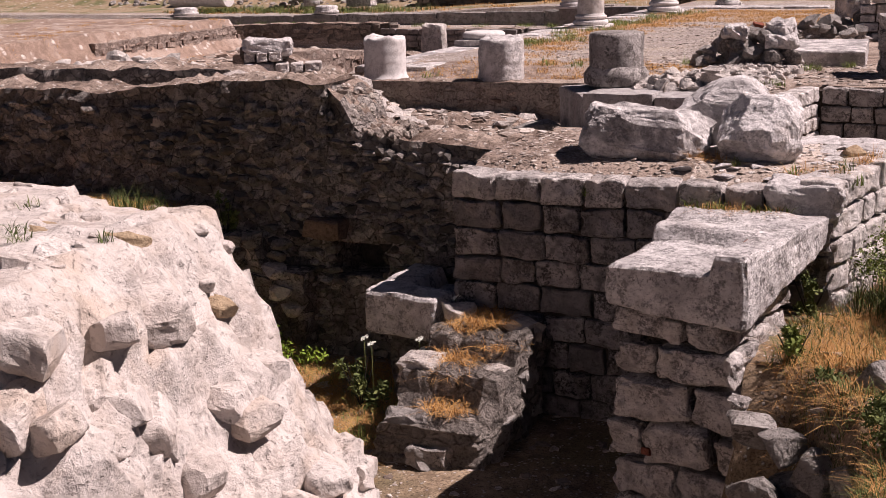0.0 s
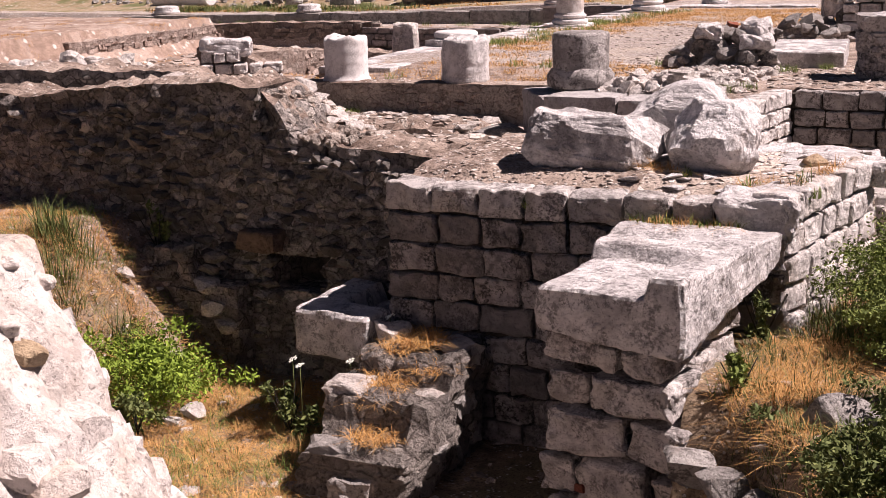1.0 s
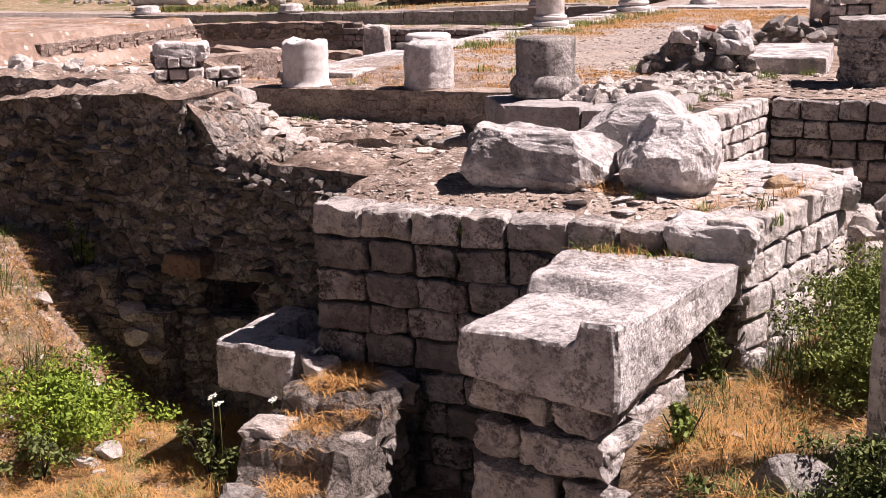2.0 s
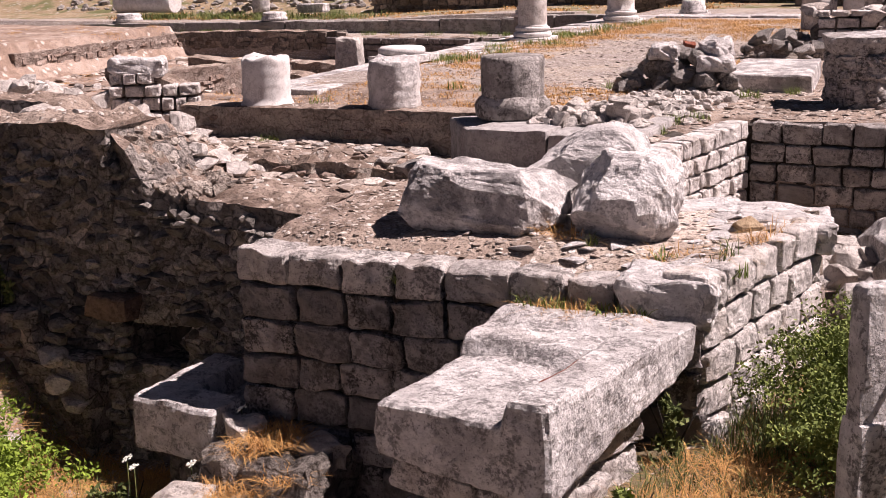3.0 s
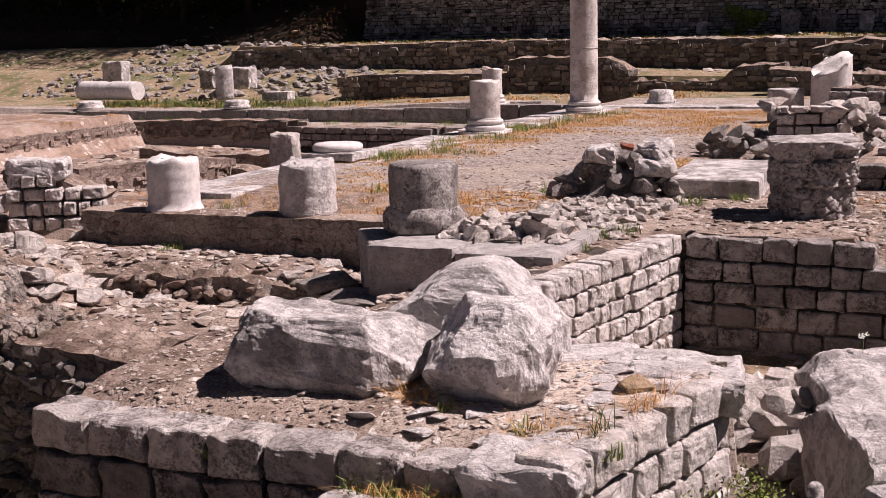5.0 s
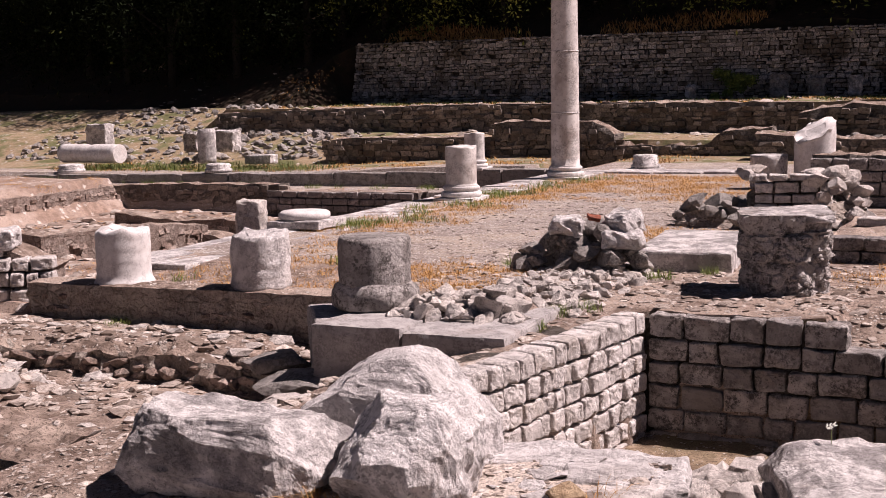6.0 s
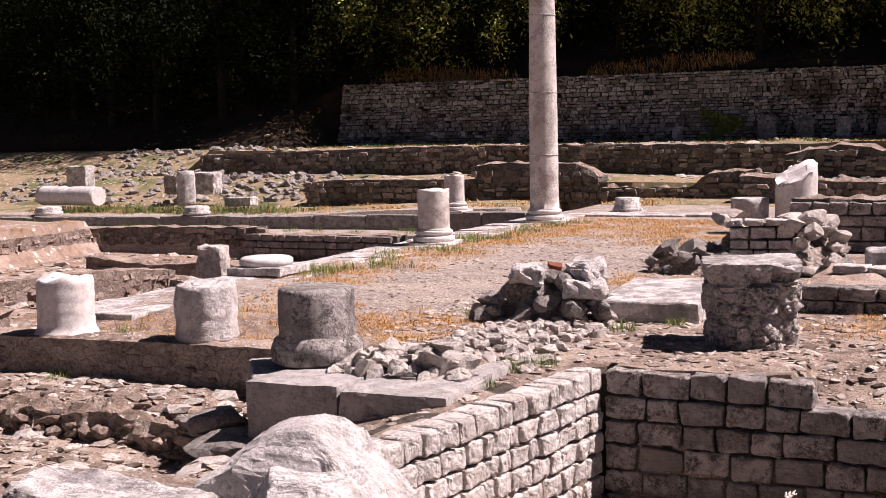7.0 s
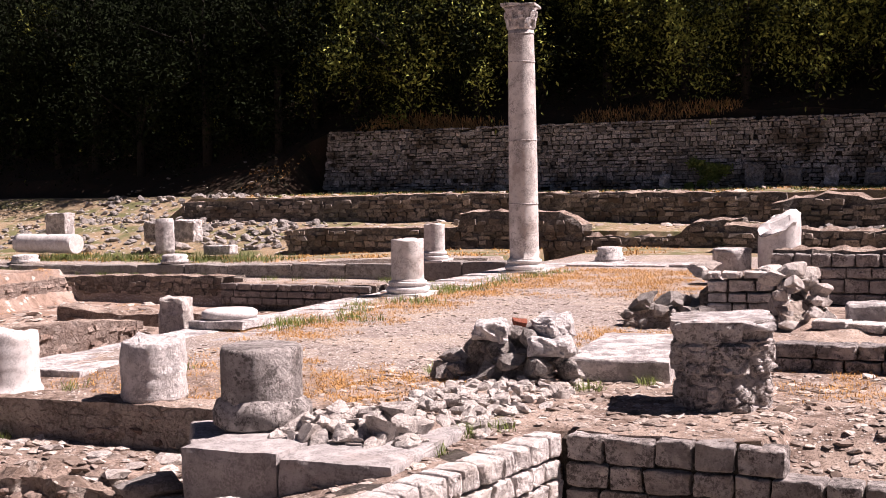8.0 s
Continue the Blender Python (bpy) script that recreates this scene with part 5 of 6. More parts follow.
    for x, y, w, h in ((-31.3, 43.6, 0.9, 1.0), (-26.7, 43.2, 0.6, 0.7), (-25.2, 43.0, 0.9, 0.75)):
        tagged(part("masonry_stump", block((w, 0.6, h), 120, GREYDRUM if w < 0.9 else LIME, cuts=6, radius=0.07, rough=0.04), None, pose(x, y, 0.1 + h / 2)), "dark squared stump of masonry in the far rubble", "masonry stump", "stumps of far masonry")


far_terraces()


def retaining_wall():
    w = thing("wall_retaining", "tall coursed rubble retaining wall below the wooded bank", "wall", (-10, 57, 1.4), kind="structure")
    part("core", wall_mesh((-27.6, 57.1), (30, 57.1), 1.0, [(0, 4.2), (57, 4.1)], 0.8, JOINT, step=0.5, rough=0.03, seed=91), w)
    r, pieces, z = random.Random(92), [], 1.35
    box = np.array([(-1, -1, -1), (1, -1, -1), (1, 1, -1), (-1, 1, -1), (-0.9, -0.9, 1), (0.9, -0.9, 1), (0.9, 0.9, 1), (-0.9, 0.9, 1)], float) / 2
    quads = [(0, 3, 2, 1), (4, 5, 6, 7), (0, 1, 5, 4), (1, 2, 6, 5), (2, 3, 7, 6), (3, 0, 4, 7)]
    RW = [raw(box + np.array([[r.uniform(-0.11, 0.11) for _ in range(3)] for _ in range(8)]), quads, WALLSTONE) for _ in range(6)]
    while z < 4.2:
        h = r.uniform(0.1, 0.19)
        x = -27.85 + (z - 1.3) * 0.16
        while x < 22:
            wd = r.uniform(0.12, 0.42)
            jit = np.array([[r.uniform(-0.032, 0.032) for _ in range(3)] for _ in range(8)])
            if -12.6 < x < -10.0 and r.random() > 0.02:
                part("stone", RW[r.randrange(6)], w, Matrix.LocRotScale((x + wd / 2, 57.0 + r.uniform(-0.04, 0.05), z + h / 2), None, (wd - 0.03, 0.3, h - 0.03)))
            elif r.random() > 0.03:
                pieces.append((box * (wd - 0.03, 0.3, h - 0.03) + jit + (x + wd / 2, 57.0 + r.uniform(-0.04, 0.05), z + h / 2), quads))
            x += wd
        z += h
    part("stonework", join(pieces, WALLSTONE), w)
    w.children[-1]["kind"] = "stuff"
    for x, y, ww, h in ((-11.9, 56.3, 0.4, 0.5), (-8.4, 56.4, 0.7, 0.85), (-7.0, 56.5, 0.65, 0.7), (-5.5, 56.2, 0.5, 0.75), (-4.0, 56.4, 0.7, 0.5)):
        tagged(part("stone_fragment", block((ww, 0.5, h), int(h * 100), LIME if ww < 0.65 else GREYSTONE, cuts=6, radius=0.12, rough=0.06), None, pose(x, y, 1.6 + h / 2, 0, 4, 10)), "carved stone fragment leaning by the retaining wall", "stone fragment", "fragments by the retaining wall")


retaining_wall()


# ---- the pit ----
def stub():
    t = thing("masonry_stub", "broken stepped masonry stub covered in straw", "masonry stub", (-4.2, 9.3, -2.2))
    part("core", wall_mesh((-3.76, 8.5), (-3.76, 10.0), -2.4, [(0, -1.82), (0.35, -1.75), (0.42, -1.52), (0.85, -1.48), (0.92, -1.3), (1.5, -1.27)], 0.86, FARRUBBLE, step=0.06, rough=0.08, seed=101), t)
    r = random.Random(102)
    for i, (x, y, z, s) in enumerate(((-3.92, 9.85, -1.36, 0.34), (-3.95, 9.25, -1.62, 0.3), (-4.5, 9.8, -1.24, 0.26), (-4.55, 9.15, -1.55, 0.36), (-3.98, 8.7, -1.9, 0.32), (-4.45, 8.72, -1.88, 0.4), (-3.86, 9.6, -1.7, 0.26), (-3.84, 9.0, -1.95, 0.28), (-4.2, 8.55, -2.05, 0.34), (-4.6, 8.95, -1.95, 0.34), (-3.85, 9.75, -2.0, 0.24), (-3.86, 9.35, -2.05, 0.24), (-4.55, 8.6, -2.2, 0.34))):
        part("stone", block((s, s * 0.8, s * 0.62), 130 + i, PALESTONE if i < 5 else GREYSTONE, cuts=5, radius=0.05, rough=0.035), t, pose(x, y, z, r.uniform(-8, 8), r.uniform(-8, 8), r.uniform(-25, 25)))


stub()


def small_slab():
    t = thing("carved_block", "small grey limestone block with a notched top", "stone block", (-5, 10.2, -1.3))

    def top(u, v):
        return -1.09 - 0.02 * u - 0.16 * float(smooth(0.40, 0.46, u)) * float(smooth(0.34, 0.40, v))
    part("body", dressed_block(((-5.42, 9.72), (-4.68, 9.66), (-4.6, 10.7), (-5.4, 10.78)), (-1.5, -1.5, -1.5, -1.5), top, 0.018, (26, 34, 12), 8), t)
    tagged(part("support_stone", block((0.6, 0.75, 0.75), 144, FARRUBBLE, cuts=7, radius=0.06, rough=0.03), None, pose(-4.95, 10.25, -1.85)), "rough stone carrying the small notched block", "stone block")


small_slab()


def foreground_mass():
    """The broken lump of pale masonry beside the path, with stones set in mortar."""
    t = thing("masonry_mass", "sunlit cream lump of broken rubble masonry", "masonry", (-4, 3.8, -2.2))
    xs, ys = np.arange(-7.6, -1.7, 0.025), np.arange(1.2, 6.3, 0.025)
    gx, gy = np.meshgrid(xs, ys)
    wob = 0.2 * fbm(gx, gy, 1.1, 31, 3)
    gz = 0.86 - 1.5 * np.maximum(gx + 3.17 + wob, 0) - 2.3 * np.maximum(gy - 4.5 + wob * 0.8, 0)
    # broken ledges
    tier = gz / 0.2 + 0.8 * fbm(gx, gy, 0.9, 33, 3)
    part_way = tier - np.floor(tier)
    gz = gz + 0.11 * (smooth(0.15, 0.85, part_way) - part_way) * (gz < 0.8)
    gz = gz - 9.0 * np.maximum(1.7 - gy, 0) - 9.0 * np.maximum(-7.1 - gx, 0)
    gz = np.maximum(gz, -2.6)
    nx, ny = len(xs), len(ys)
    # broken facets: every stone face has its own height and slant
    out = Vector((0.52, 0.2, 0.83))
    vs = []
    for x, y, z in zip(gx.ravel(), gy.ravel(), gz.ravel()):
        q = Vector((x, y, z))
        warp = q + 0.06 * noise.noise_vector(q * 5)
        d = 0.0
        for scale, lift, slant in ((1.7, 0.13, 0.36), (3.6, 0.08, 0.55), (9.0, 0.03, 0.5)):
            seed = noise.voronoi(warp * scale)[1][0]
            d += lift * noise.noise(seed * 3.7) + (warp * scale - seed).dot(noise.noise_vector(seed * 2.9)) * slant / scale
        d += 0.012 * noise.fractal(q * 14, 0.7, 2.0, 3) - 0.03 * max(0.0, noise.noise(q * 26)) * float(smooth(-0.05, 0.25, noise.noise(q * 1.7)))
        q += out * d * (1.0 - 0.75 * float(smooth(0.66, 0.84, z)))
        vs.append((q.x, q.y, min(q.z, 0.9)))
    gz = np.array([v[2] for v in vs]).reshape(gx.shape)
    j, i = np.meshgrid(np.arange(ny - 1), np.arange(nx - 1), indexing="ij")
    a = (j * nx + i).ravel()
    part("mortar_body", raw(vs, np.stack([a, a + 1, a + nx + 1, a + nx], 1).tolist(), CREAM, False), t)
    r = random.Random(151)

    def set_stone(seed, x, y, dims, sink, turns, label, material):
        """A rounded, chipped stone bedded in the mortar."""
        z = gz[int((y - ys[0]) / 0.025), int((x - xs[0]) / 0.025)]
        c = Vector((x, y, z)) - out * dims[0] * sink
        vs, fs = block_data(dims, seed, 9, min(dims) * 0.42, 0.012)
        q = random.Random(seed)
        half = np.array(dims) / 2
        for _ in range(7):
            n = np.array([q.gauss(0, 1), q.gauss(0, 1), q.gauss(0, 1)])
            n /= np.linalg.norm(n)
            vs = vs - np.outer(np.maximum(vs @ n - np.abs(n * half).sum() * q.uniform(0.56, 0.8), 0), n)
        part("stone", raw(vs, fs, material), t, pose(c.x, c.y, c.z, *turns), label)
    for k in range(130):
        x, y = r.uniform(-4.6, -2.1), r.uniform(2.5, 5.0)
        if gz[int((y - ys[0]) / 0.025), int((x - xs[0]) / 0.025)] < -1.0:
            continue
        flat_top = gz[int((y - ys[0]) / 0.025), int((x - xs[0]) / 0.025)] > 0.7
        l = (0.08 + 0.22 * r.random() ** 1.6) * (0.6 if flat_top else 1.0)
        set_stone(500 + k, x, y, (l, l * r.uniform(0.6, 0.9), l * r.uniform(0.4, 0.65)), 0.3 if flat_top else r.uniform(0.14, 0.3), (r.uniform(-12, 12), r.uniform(0, 30), r.uniform(0, 360)), "", CREAM)
    # the large stones that jut out of the mortar: place, length, depth, height, turn
    for k, (x, y, l, w, h, turn, what) in enumerate(BIG_STONES):
        set_stone(700 + k, x, y, (l, w, h), 0.26 if what else 0.12, (0, 12, turn), what, OCHRE if what else CREAM)


BIG_STONES = ((-2.98, 3.74, 0.4, 0.26, 0.2, -35, ""), (-2.79, 3.88, 0.24, 0.2, 0.13, 10, ""), (-2.71, 3.94, 0.22, 0.2, 0.12, -20, ""), (-3.0, 4.16, 0.3, 0.16, 0.07, 30, "rust-ochre flat stone"),
              (-3.18, 3.87, 0.2, 0.15, 0.06, 60, "ochre stone set in mortar"), (-3.52, 3.86, 0.24, 0.16, 0.07, 10, "ochre stone set in mortar"), (-3.17, 3.33, 0.26, 0.16, 0.1, 15, ""), (-2.69, 3.54, 0.26, 0.2, 0.16, -10, ""),
              (-2.82, 3.28, 0.32, 0.2, 0.15, 35, ""), (-2.91, 2.98, 0.3, 0.24, 0.15, 20, ""), (-2.5, 4.1, 0.26, 0.2, 0.14, -30, ""), (-2.85, 4.2, 0.3, 0.2, 0.14, 15, ""))
foreground_mass()


def right_rocks():
    tagged(part("boulder", boulder_mesh((1.6, 1.5, 1.3), 161, LIME, 0.2, 8, 0.9), None, pose(0.2, 12.75, -0.98, 0, 0, 20)), "large grey boulder with a pale flat top beside the trench", "boulder")
    tagged(part("boulder", boulder_mesh((2.2, 2.0, 1.0), 162, LIME, 0.2, 8, 0.9), None, pose(0.25, 14.5, -1.05, 0, 0, 20)), "pale boulder lying in the trench", "boulder")
    pile("rubble_line", "line of small pale rubble between wall and boulder", (-1.7, -0.2, 12.6, 15.9, -1.15, -0.75), 110, (0.12, 0.5), 163, PALESTONE, 0.7)
    tagged(part("boulder", rock(164, (0.5, 0.45, 0.35), GREYSTONE, 3), None, pose(-0.72, 8.3, -0.93)), "dark stone half hidden by the bushes", "boulder")
    for i, (x, y, z, s) in enumerate(((-1.58, 8.08, -1.3, 0.36), (-1.33, 7.98, -1.33, 0.34), (-1.1, 7.85, -1.42, 0.38), (-1.45, 7.75, -1.62, 0.42), (-1.15, 7.6, -1.7, 0.4), (-0.9, 7.7, -1.38, 0.32), (-1.5, 7.5, -1.9, 0.42), (-1.25, 7.95, -1.62, 0.36))):
        tagged(part("boulder", rock(170 + i, (s, s * 0.8, s * 0.7), GREYSTONE, 3), None, pose(x, y, z, 10 * i, 0, 50 * i)), "rough stone in the bank beside the pier", "boulder", "stones in the bank")
    tagged(part("pale_stone", rock(181, (0.26, 0.2, 0.15), PALESTONE, 3), None, pose(-6.35, 9.5, -2.08)), "single pale stone lying in the pit", "stone")
    tagged(part("ochre_stone", rock(182, (0.24, 0.18, 0.13), OCHRE, 3, rough=0.05), None, pose(-1.42, 11.35, 0.09)), "rounded ochre stone on the platform", "stone")


right_rocks()


def notched_post():
    """A dressed stone with a sunk seat, a peg in it and the visitors' rope."""
    t = thing("barrier_stone", "upright dressed limestone barrier stone with a notch", "barrier stone", (0, 8.65, -1))
    m = pose(-0.32, 8.66, 0, 0, 0, 40)
    part("left_prong", block((0.25, 0.14, 0.5), 191, SLAB, cuts=8, radius=0.045, rough=0.006), t, m @ pose(0.125, 0.07, 0.2))
    part("body", block((1.2, 0.14, 1.5), 192, SLAB, cuts=10, radius=0.03, rough=0.008), t, m @ pose(0.603, 0.073, -0.44))
    part("right_prong", block((0.4, 0.14, 0.5), 193, SLAB, cuts=8, radius=0.04, rough=0.008), t, m @ pose(0.82, 0.07, 0.22))
    part("foot", block((1.24, 0.19, 1.0), 194, SLAB, cuts=8, radius=0.03, rough=0.01), t, m @ pose(0.61, 0.075, -0.7))
    part("peg", lathe([(0.026, 0.0), (0.03, 0.12), (0.028, 0.2), (0.015, 0.215)], SLAB, 3, 16, 0.02), t, pose(-0.06, 8.94, 0.32), "short iron peg in the seat")
    rope = thing("rope", "black and white twisted barrier rope tied to the peg", "rope", (-0.06, 8.94, 0.4))
    lines = [[(-0.05, 8.92, 0.37), (0.04, 8.86, 0.36), (0.07, 8.83, 0.3), (0.06, 8.84, -0.2), (0.05, 8.85, -0.9)],
             [(-0.05, 8.94, 0.4), (0.1, 9.05, 0.42), (0.35, 9.3, 0.54), (0.75, 9.7, 0.7), (1.35, 10.3, 0.88)],
             [(-0.06 + 0.045 * math.cos(k), 8.94 + 0.045 * math.sin(k), 0.355 + 0.006 * k) for k in range(14)]]
    for line in lines:
        pts = [Vector(p) for p in line]
        fine = []
        for a, b in zip(pts, pts[1:]):
            n = max(3, int((b - a).length / 0.008))
            fine += [a.lerp(b, k / n) for k in range(n)]
        for strand in range(4):
            vs, fs, run = [], [], 0.0
            for k, p in enumerate(fine):
                d = (fine[min(k + 1, len(fine) - 1)] - fine[max(k - 1, 0)]).normalized()
                u = d.orthogonal().normalized() if abs(d.z) < 0.9 else Vector((1, 0, 0))
                u = (Vector((0, 0, 1)).cross(d)).normalized() if abs(d.z) < 0.9 else u
                v = d.cross(u)
                ang = k * 0.008 / 0.05 * 2 * math.pi + strand * math.pi / 2
                c = p + (u * math.cos(ang) + v * math.sin(ang)) * 0.008
                for q in range(5):
                    b = 2 * math.pi * q / 5
                    vs.append(c + (u * math.cos(b) + v * math.sin(b)) * 0.0075)
            for k in range(len(fine) - 1):
                for q in range(5):
                    fs.append((k * 5 + q, k * 5 + (q + 1) % 5, k * 5 + 5 + (q + 1) % 5, k * 5 + 5 + q))
            part("strand", raw(vs, fs, ROPE_DARK if strand % 2 else ROPE_PALE, False), rope)


def plain(name, a, b, rough=0.7):
    n = Nodes(name, rough)
    return n.done(n.mix(n.ramp(n.noise(60, 4), 0.4, 0.6), a, b))


ROPE_PALE, ROPE_DARK = plain("rope_white", (0.7, 0.66, 0.6, 1), (0.5, 0.46, 0.42, 1)), plain("rope_black", (0.03, 0.03, 0.03, 1), (0.06, 0.05, 0.05, 1))
notched_post()


# ---- loose chips on the ground ----
def scatter(name, label, box, count, sizes, seed, material, keep=None, flat=0.3):
    x0, x1, y0, y1 = box
    rng = np.random.RandomState(seed)
    x, y = rng.uniform(x0, x1, count), rng.uniform(y0, y1, count)
    z = ground_height(x, y)
    pieces = []
    for k in range(count):
        if keep and not keep(x[k], y[k]):
            continue
        s = sizes[0] + (sizes[1] - sizes[0]) * rng.rand() ** 3
        v, f = PEBBLES[rng.randint(10)]
        pieces.append((turned(v, (s, s * rng.uniform(0.6, 1), s * flat), rng.uniform(0, 6.3), (x[k], y[k], z[k] + s * flat * 0.05), rng.uniform(-0.3, 0.3)), f))
    tagged(new(name, join(pieces, material)), label, "stone chips", kind="stuff")


def islanded(name, a, b, c):
    n = Nodes(name)
    col = n.mix(n.island, a, b)
    col = n.mix(n.math("MULTIPLY", n.ramp(n.noise(30, 6, 0.7), 0.45, 0.62), 0.7), col, c)
    n.bump(n.noise(30, 6, 0.7), 0.7, 0.02)
    return n.done(col)


CHIP = islanded("stone_chip", (0.62, 0.54, 0.485, 1), (0.17, 0.125, 0.1, 1), (0.1, 0.075, 0.06, 1))
scatter("platform_chips", "pale stone chips on the platform", (-4.6, -1.1, 10.3, 12.3), 3600, (0.004, 0.034), 1, CHIP, lambda x, y: x < -1.5 + (y - 10.06) * 0.2)
scatter("platform_stones", "flat pale stones bedded in the platform", (-2.9, -1.2, 10.35, 12.2), 90, (0.04, 0.15), 11, PALELIME, lambda x, y: x < -1.55 + (y - 10.06) * 0.2, 0.22)
scatter("terrace_chips", "stone chips and broken mortar on the upper terrace", (-5.6, 2.5, 17.2, 20.6), 3400, (0.01, 0.09), 2, CHIP)
scatter("strip_stones", "pale broken stones bedded in the strip before the kerb", (-10.3, -4.7, 12.0, 17.0), 220, (0.05, 0.22), 12, PALESTONE, None, 0.3)
scatter("pit_stones", "grey stones among the straw of the pit", (-10.0, -4.8, 7.2, 10.7), 70, (0.04, 0.16), 13, PALESTONE, None, 0.45)
scatter("strip_chips", "broken stone on the strip before the kerb", (-10.5, -4.6, 12.2, 17.1), 3600, (0.01, 0.12), 3, CHIP)
scatter("pit_chips", "scattered stones on the pit floor", (-10.5, -2.7, 6.5, 10.8), 900, (0.008, 0.07), 4, CHIP)
scatter("slope_chips", "small stones on the dry slope", (-1.5, 1.0, 6.0, 17.0), 800, (0.012, 0.09), 5, CHIP)
scatter("floor_pebbles", "pale pebbles of the courtyard floor", (-8.9, -3.2, 19.5, 30), 3200, (0.015, 0.05), 6, CHIP)
scatter("room_rubble", "reddish rubble in the sunken rooms", (-24, -10.6, 17.5, 36), 2600, (0.03, 0.24), 7, CHIP)
scatter("field_rubble", "pale stones strewn over the far terrace", (-36, 3, 43.4, 56), 900, (0.04, 0.25), 8, CHIP)
scatter("side_wall_chips", "flat stones on the top of the side wall", (-4.2, -2.9, 13.2, 17.0), 260, (0.02, 0.1), 9, CHIP, lambda x, y: x < -3.3 + (y - 13) * 0.17)


# ---- plants ----
def blades(name, label, spots, material, length, width, per, seed, droop=0.7, lift=0.0, category="grass"):
    """Tufts of thin bent blades: spots are (x, y, radius) or (x, y, radius, z)."""
    rng = np.random.RandomState(seed)
    vs, fs = [], []
    for spot in spots:
        n = int(per * (spot[2] / 0.15) ** 1.3) + 3
        a, d = rng.uniform(0, 6.28, n), spot[2] * np.sqrt(rng.rand(n))
        x, y = spot[0] + d * np.cos(a), spot[1] + d * np.sin(a)
        z = ground_height(x, y) if len(spot) < 4 else np.full(n, spot[3])
        for k in range(n):
            h, w, b = length * rng.uniform(0.4, 1.1), width * rng.uniform(0.6, 1.2), rng.uniform(0, 6.28)
            lean = droop * rng.uniform(0.2, 1.2)
            dx, dy = math.cos(b), math.sin(b)
            p0 = np.array((x[k], y[k], z[k] + lift - 0.01))
            p1 = p0 + np.array((dx * lean * h * 0.4, dy * lean * h * 0.4, h * max(0.2, 0.6 - 0.15 * lean)))
            p2 = p0 + np.array((dx * lean * h, dy * lean * h, h * max(0.1, 1 - 0.42 * lean)))
            s = np.array((-dy, dx, 0)) * w / 2
            i = len(vs)
            vs += [p0 - s, p0 + s, p1 + s * 0.8, p1 - s * 0.8, p2]
            fs += [(i, i + 1, i + 2, i + 3), (i + 3, i + 2, i + 4)]
    tagged(new(name, raw(vs, fs, material)), label, category, kind="stuff")


def spots_in(box, count, seed, radius=(0.06, 0.2), keep=None):
    r = random.Random(seed)
    out = []
    while len(out) < count:
        x, y = r.uniform(box[0], box[1]), r.uniform(box[2], box[3])
        if keep is None or keep(x, y):
            out.append((x, y, r.uniform(*radius)))
    return out


PIT = (-7.2, -4.7, 8.0, 10.6)
blades("pit_straw", "orange dry grass on the pit floor", spots_in(PIT, 300, 1), STRAW, 0.16, 0.0045, 60, 1, 2.4)
blades("pit_straw", "orange dry grass on the pit floor", spots_in((-13.5, -6.4, 7.6, 10.7), 420, 2) + spots_in((-9.0, -6.8, 8.2, 10.5), 180, 30), STRAW, 0.16, 0.0045, 50, 2, 2.4)
blades("stub_straw", "mat of dead orange grass on the masonry stub", [(-4.2, 9.75, 0.2, -1.26), (-4.3, 9.3, 0.2, -1.48), (-4.15, 8.8, 0.2, -1.74), (-4.35, 9.6, 0.15, -1.3), (-4.0, 9.5, 0.16, -1.4), (-4.25, 9.1, 0.18, -1.55)], STRAW, 0.16, 0.0055, 260, 3, 2.0)
blades("slope_straw", "dry orange grass on the slope beside the wall", spots_in((-1.7, 0.8, 6.2, 11.8), 300, 4, keep=lambda x, y: x > -1.55 + max(0, y - 9.9) * 0.22), STRAW, 0.17, 0.0045, 60, 4, 2.2)
blades("bank_tufts", "long orange straw beside the pier", [(-1.25, 8.9, 0.28), (-1.05, 9.35, 0.28), (-1.3, 8.55, 0.22), (-0.95, 8.8, 0.22), (-1.1, 9.8, 0.2)], STRAW, 0.24, 0.005, 130, 31, 1.9)
blades("mass_tufts", "small green tufts rooted in the broken masonry", [(-3.2, 3.74, 0.03, 0.86), (-3.5, 3.6, 0.05, 0.87), (-3.62, 3.72, 0.05, 0.87), (-3.9, 4.1, 0.05, 0.87)], WEED, 0.08, 0.005, 90, 32, 1.2)
blades("slope_grass", "green grass on the slope beside the wall", spots_in((-1.5, 0.6, 6.2, 12.2), 220, 5, keep=lambda x, y: x > -1.5 + max(0, y - 9.9) * 0.25), WEED, 0.2, 0.006, 40, 5, 1.1)
blades("pit_grass", "green grass among the straw of the pit", spots_in((-8.8, -4.8, 7.8, 10.6), 220, 25), GRASS, 0.17, 0.006, 26, 25, 1.4)
blades("tall_grass", "tall olive grass beside the sunlit wall", spots_in((-1.1, 0.4, 9.8, 12.2), 18, 26, (0.12, 0.25), keep=lambda x, y: x > -1.15 + max(0, y - 9.9) * 0.22) + spots_in((-8.2, -6.5, 9.0, 10.0), 10, 27, (0.12, 0.22)), WEED, 0.46, 0.009, 60, 26, 0.7)
blades("platform_straw", "dry grass tufts on the platform", [(-1.7, 10.5, 0.2), (-2.35, 9.97, 0.14, -0.2), (-2.1, 9.95, 0.14, -0.2), (-1.85, 9.95, 0.14, -0.2), (-2.6, 10.85, 0.14), (-2.45, 10.75, 0.1)], STRAW, 0.14, 0.005, 110, 6, 2.0)
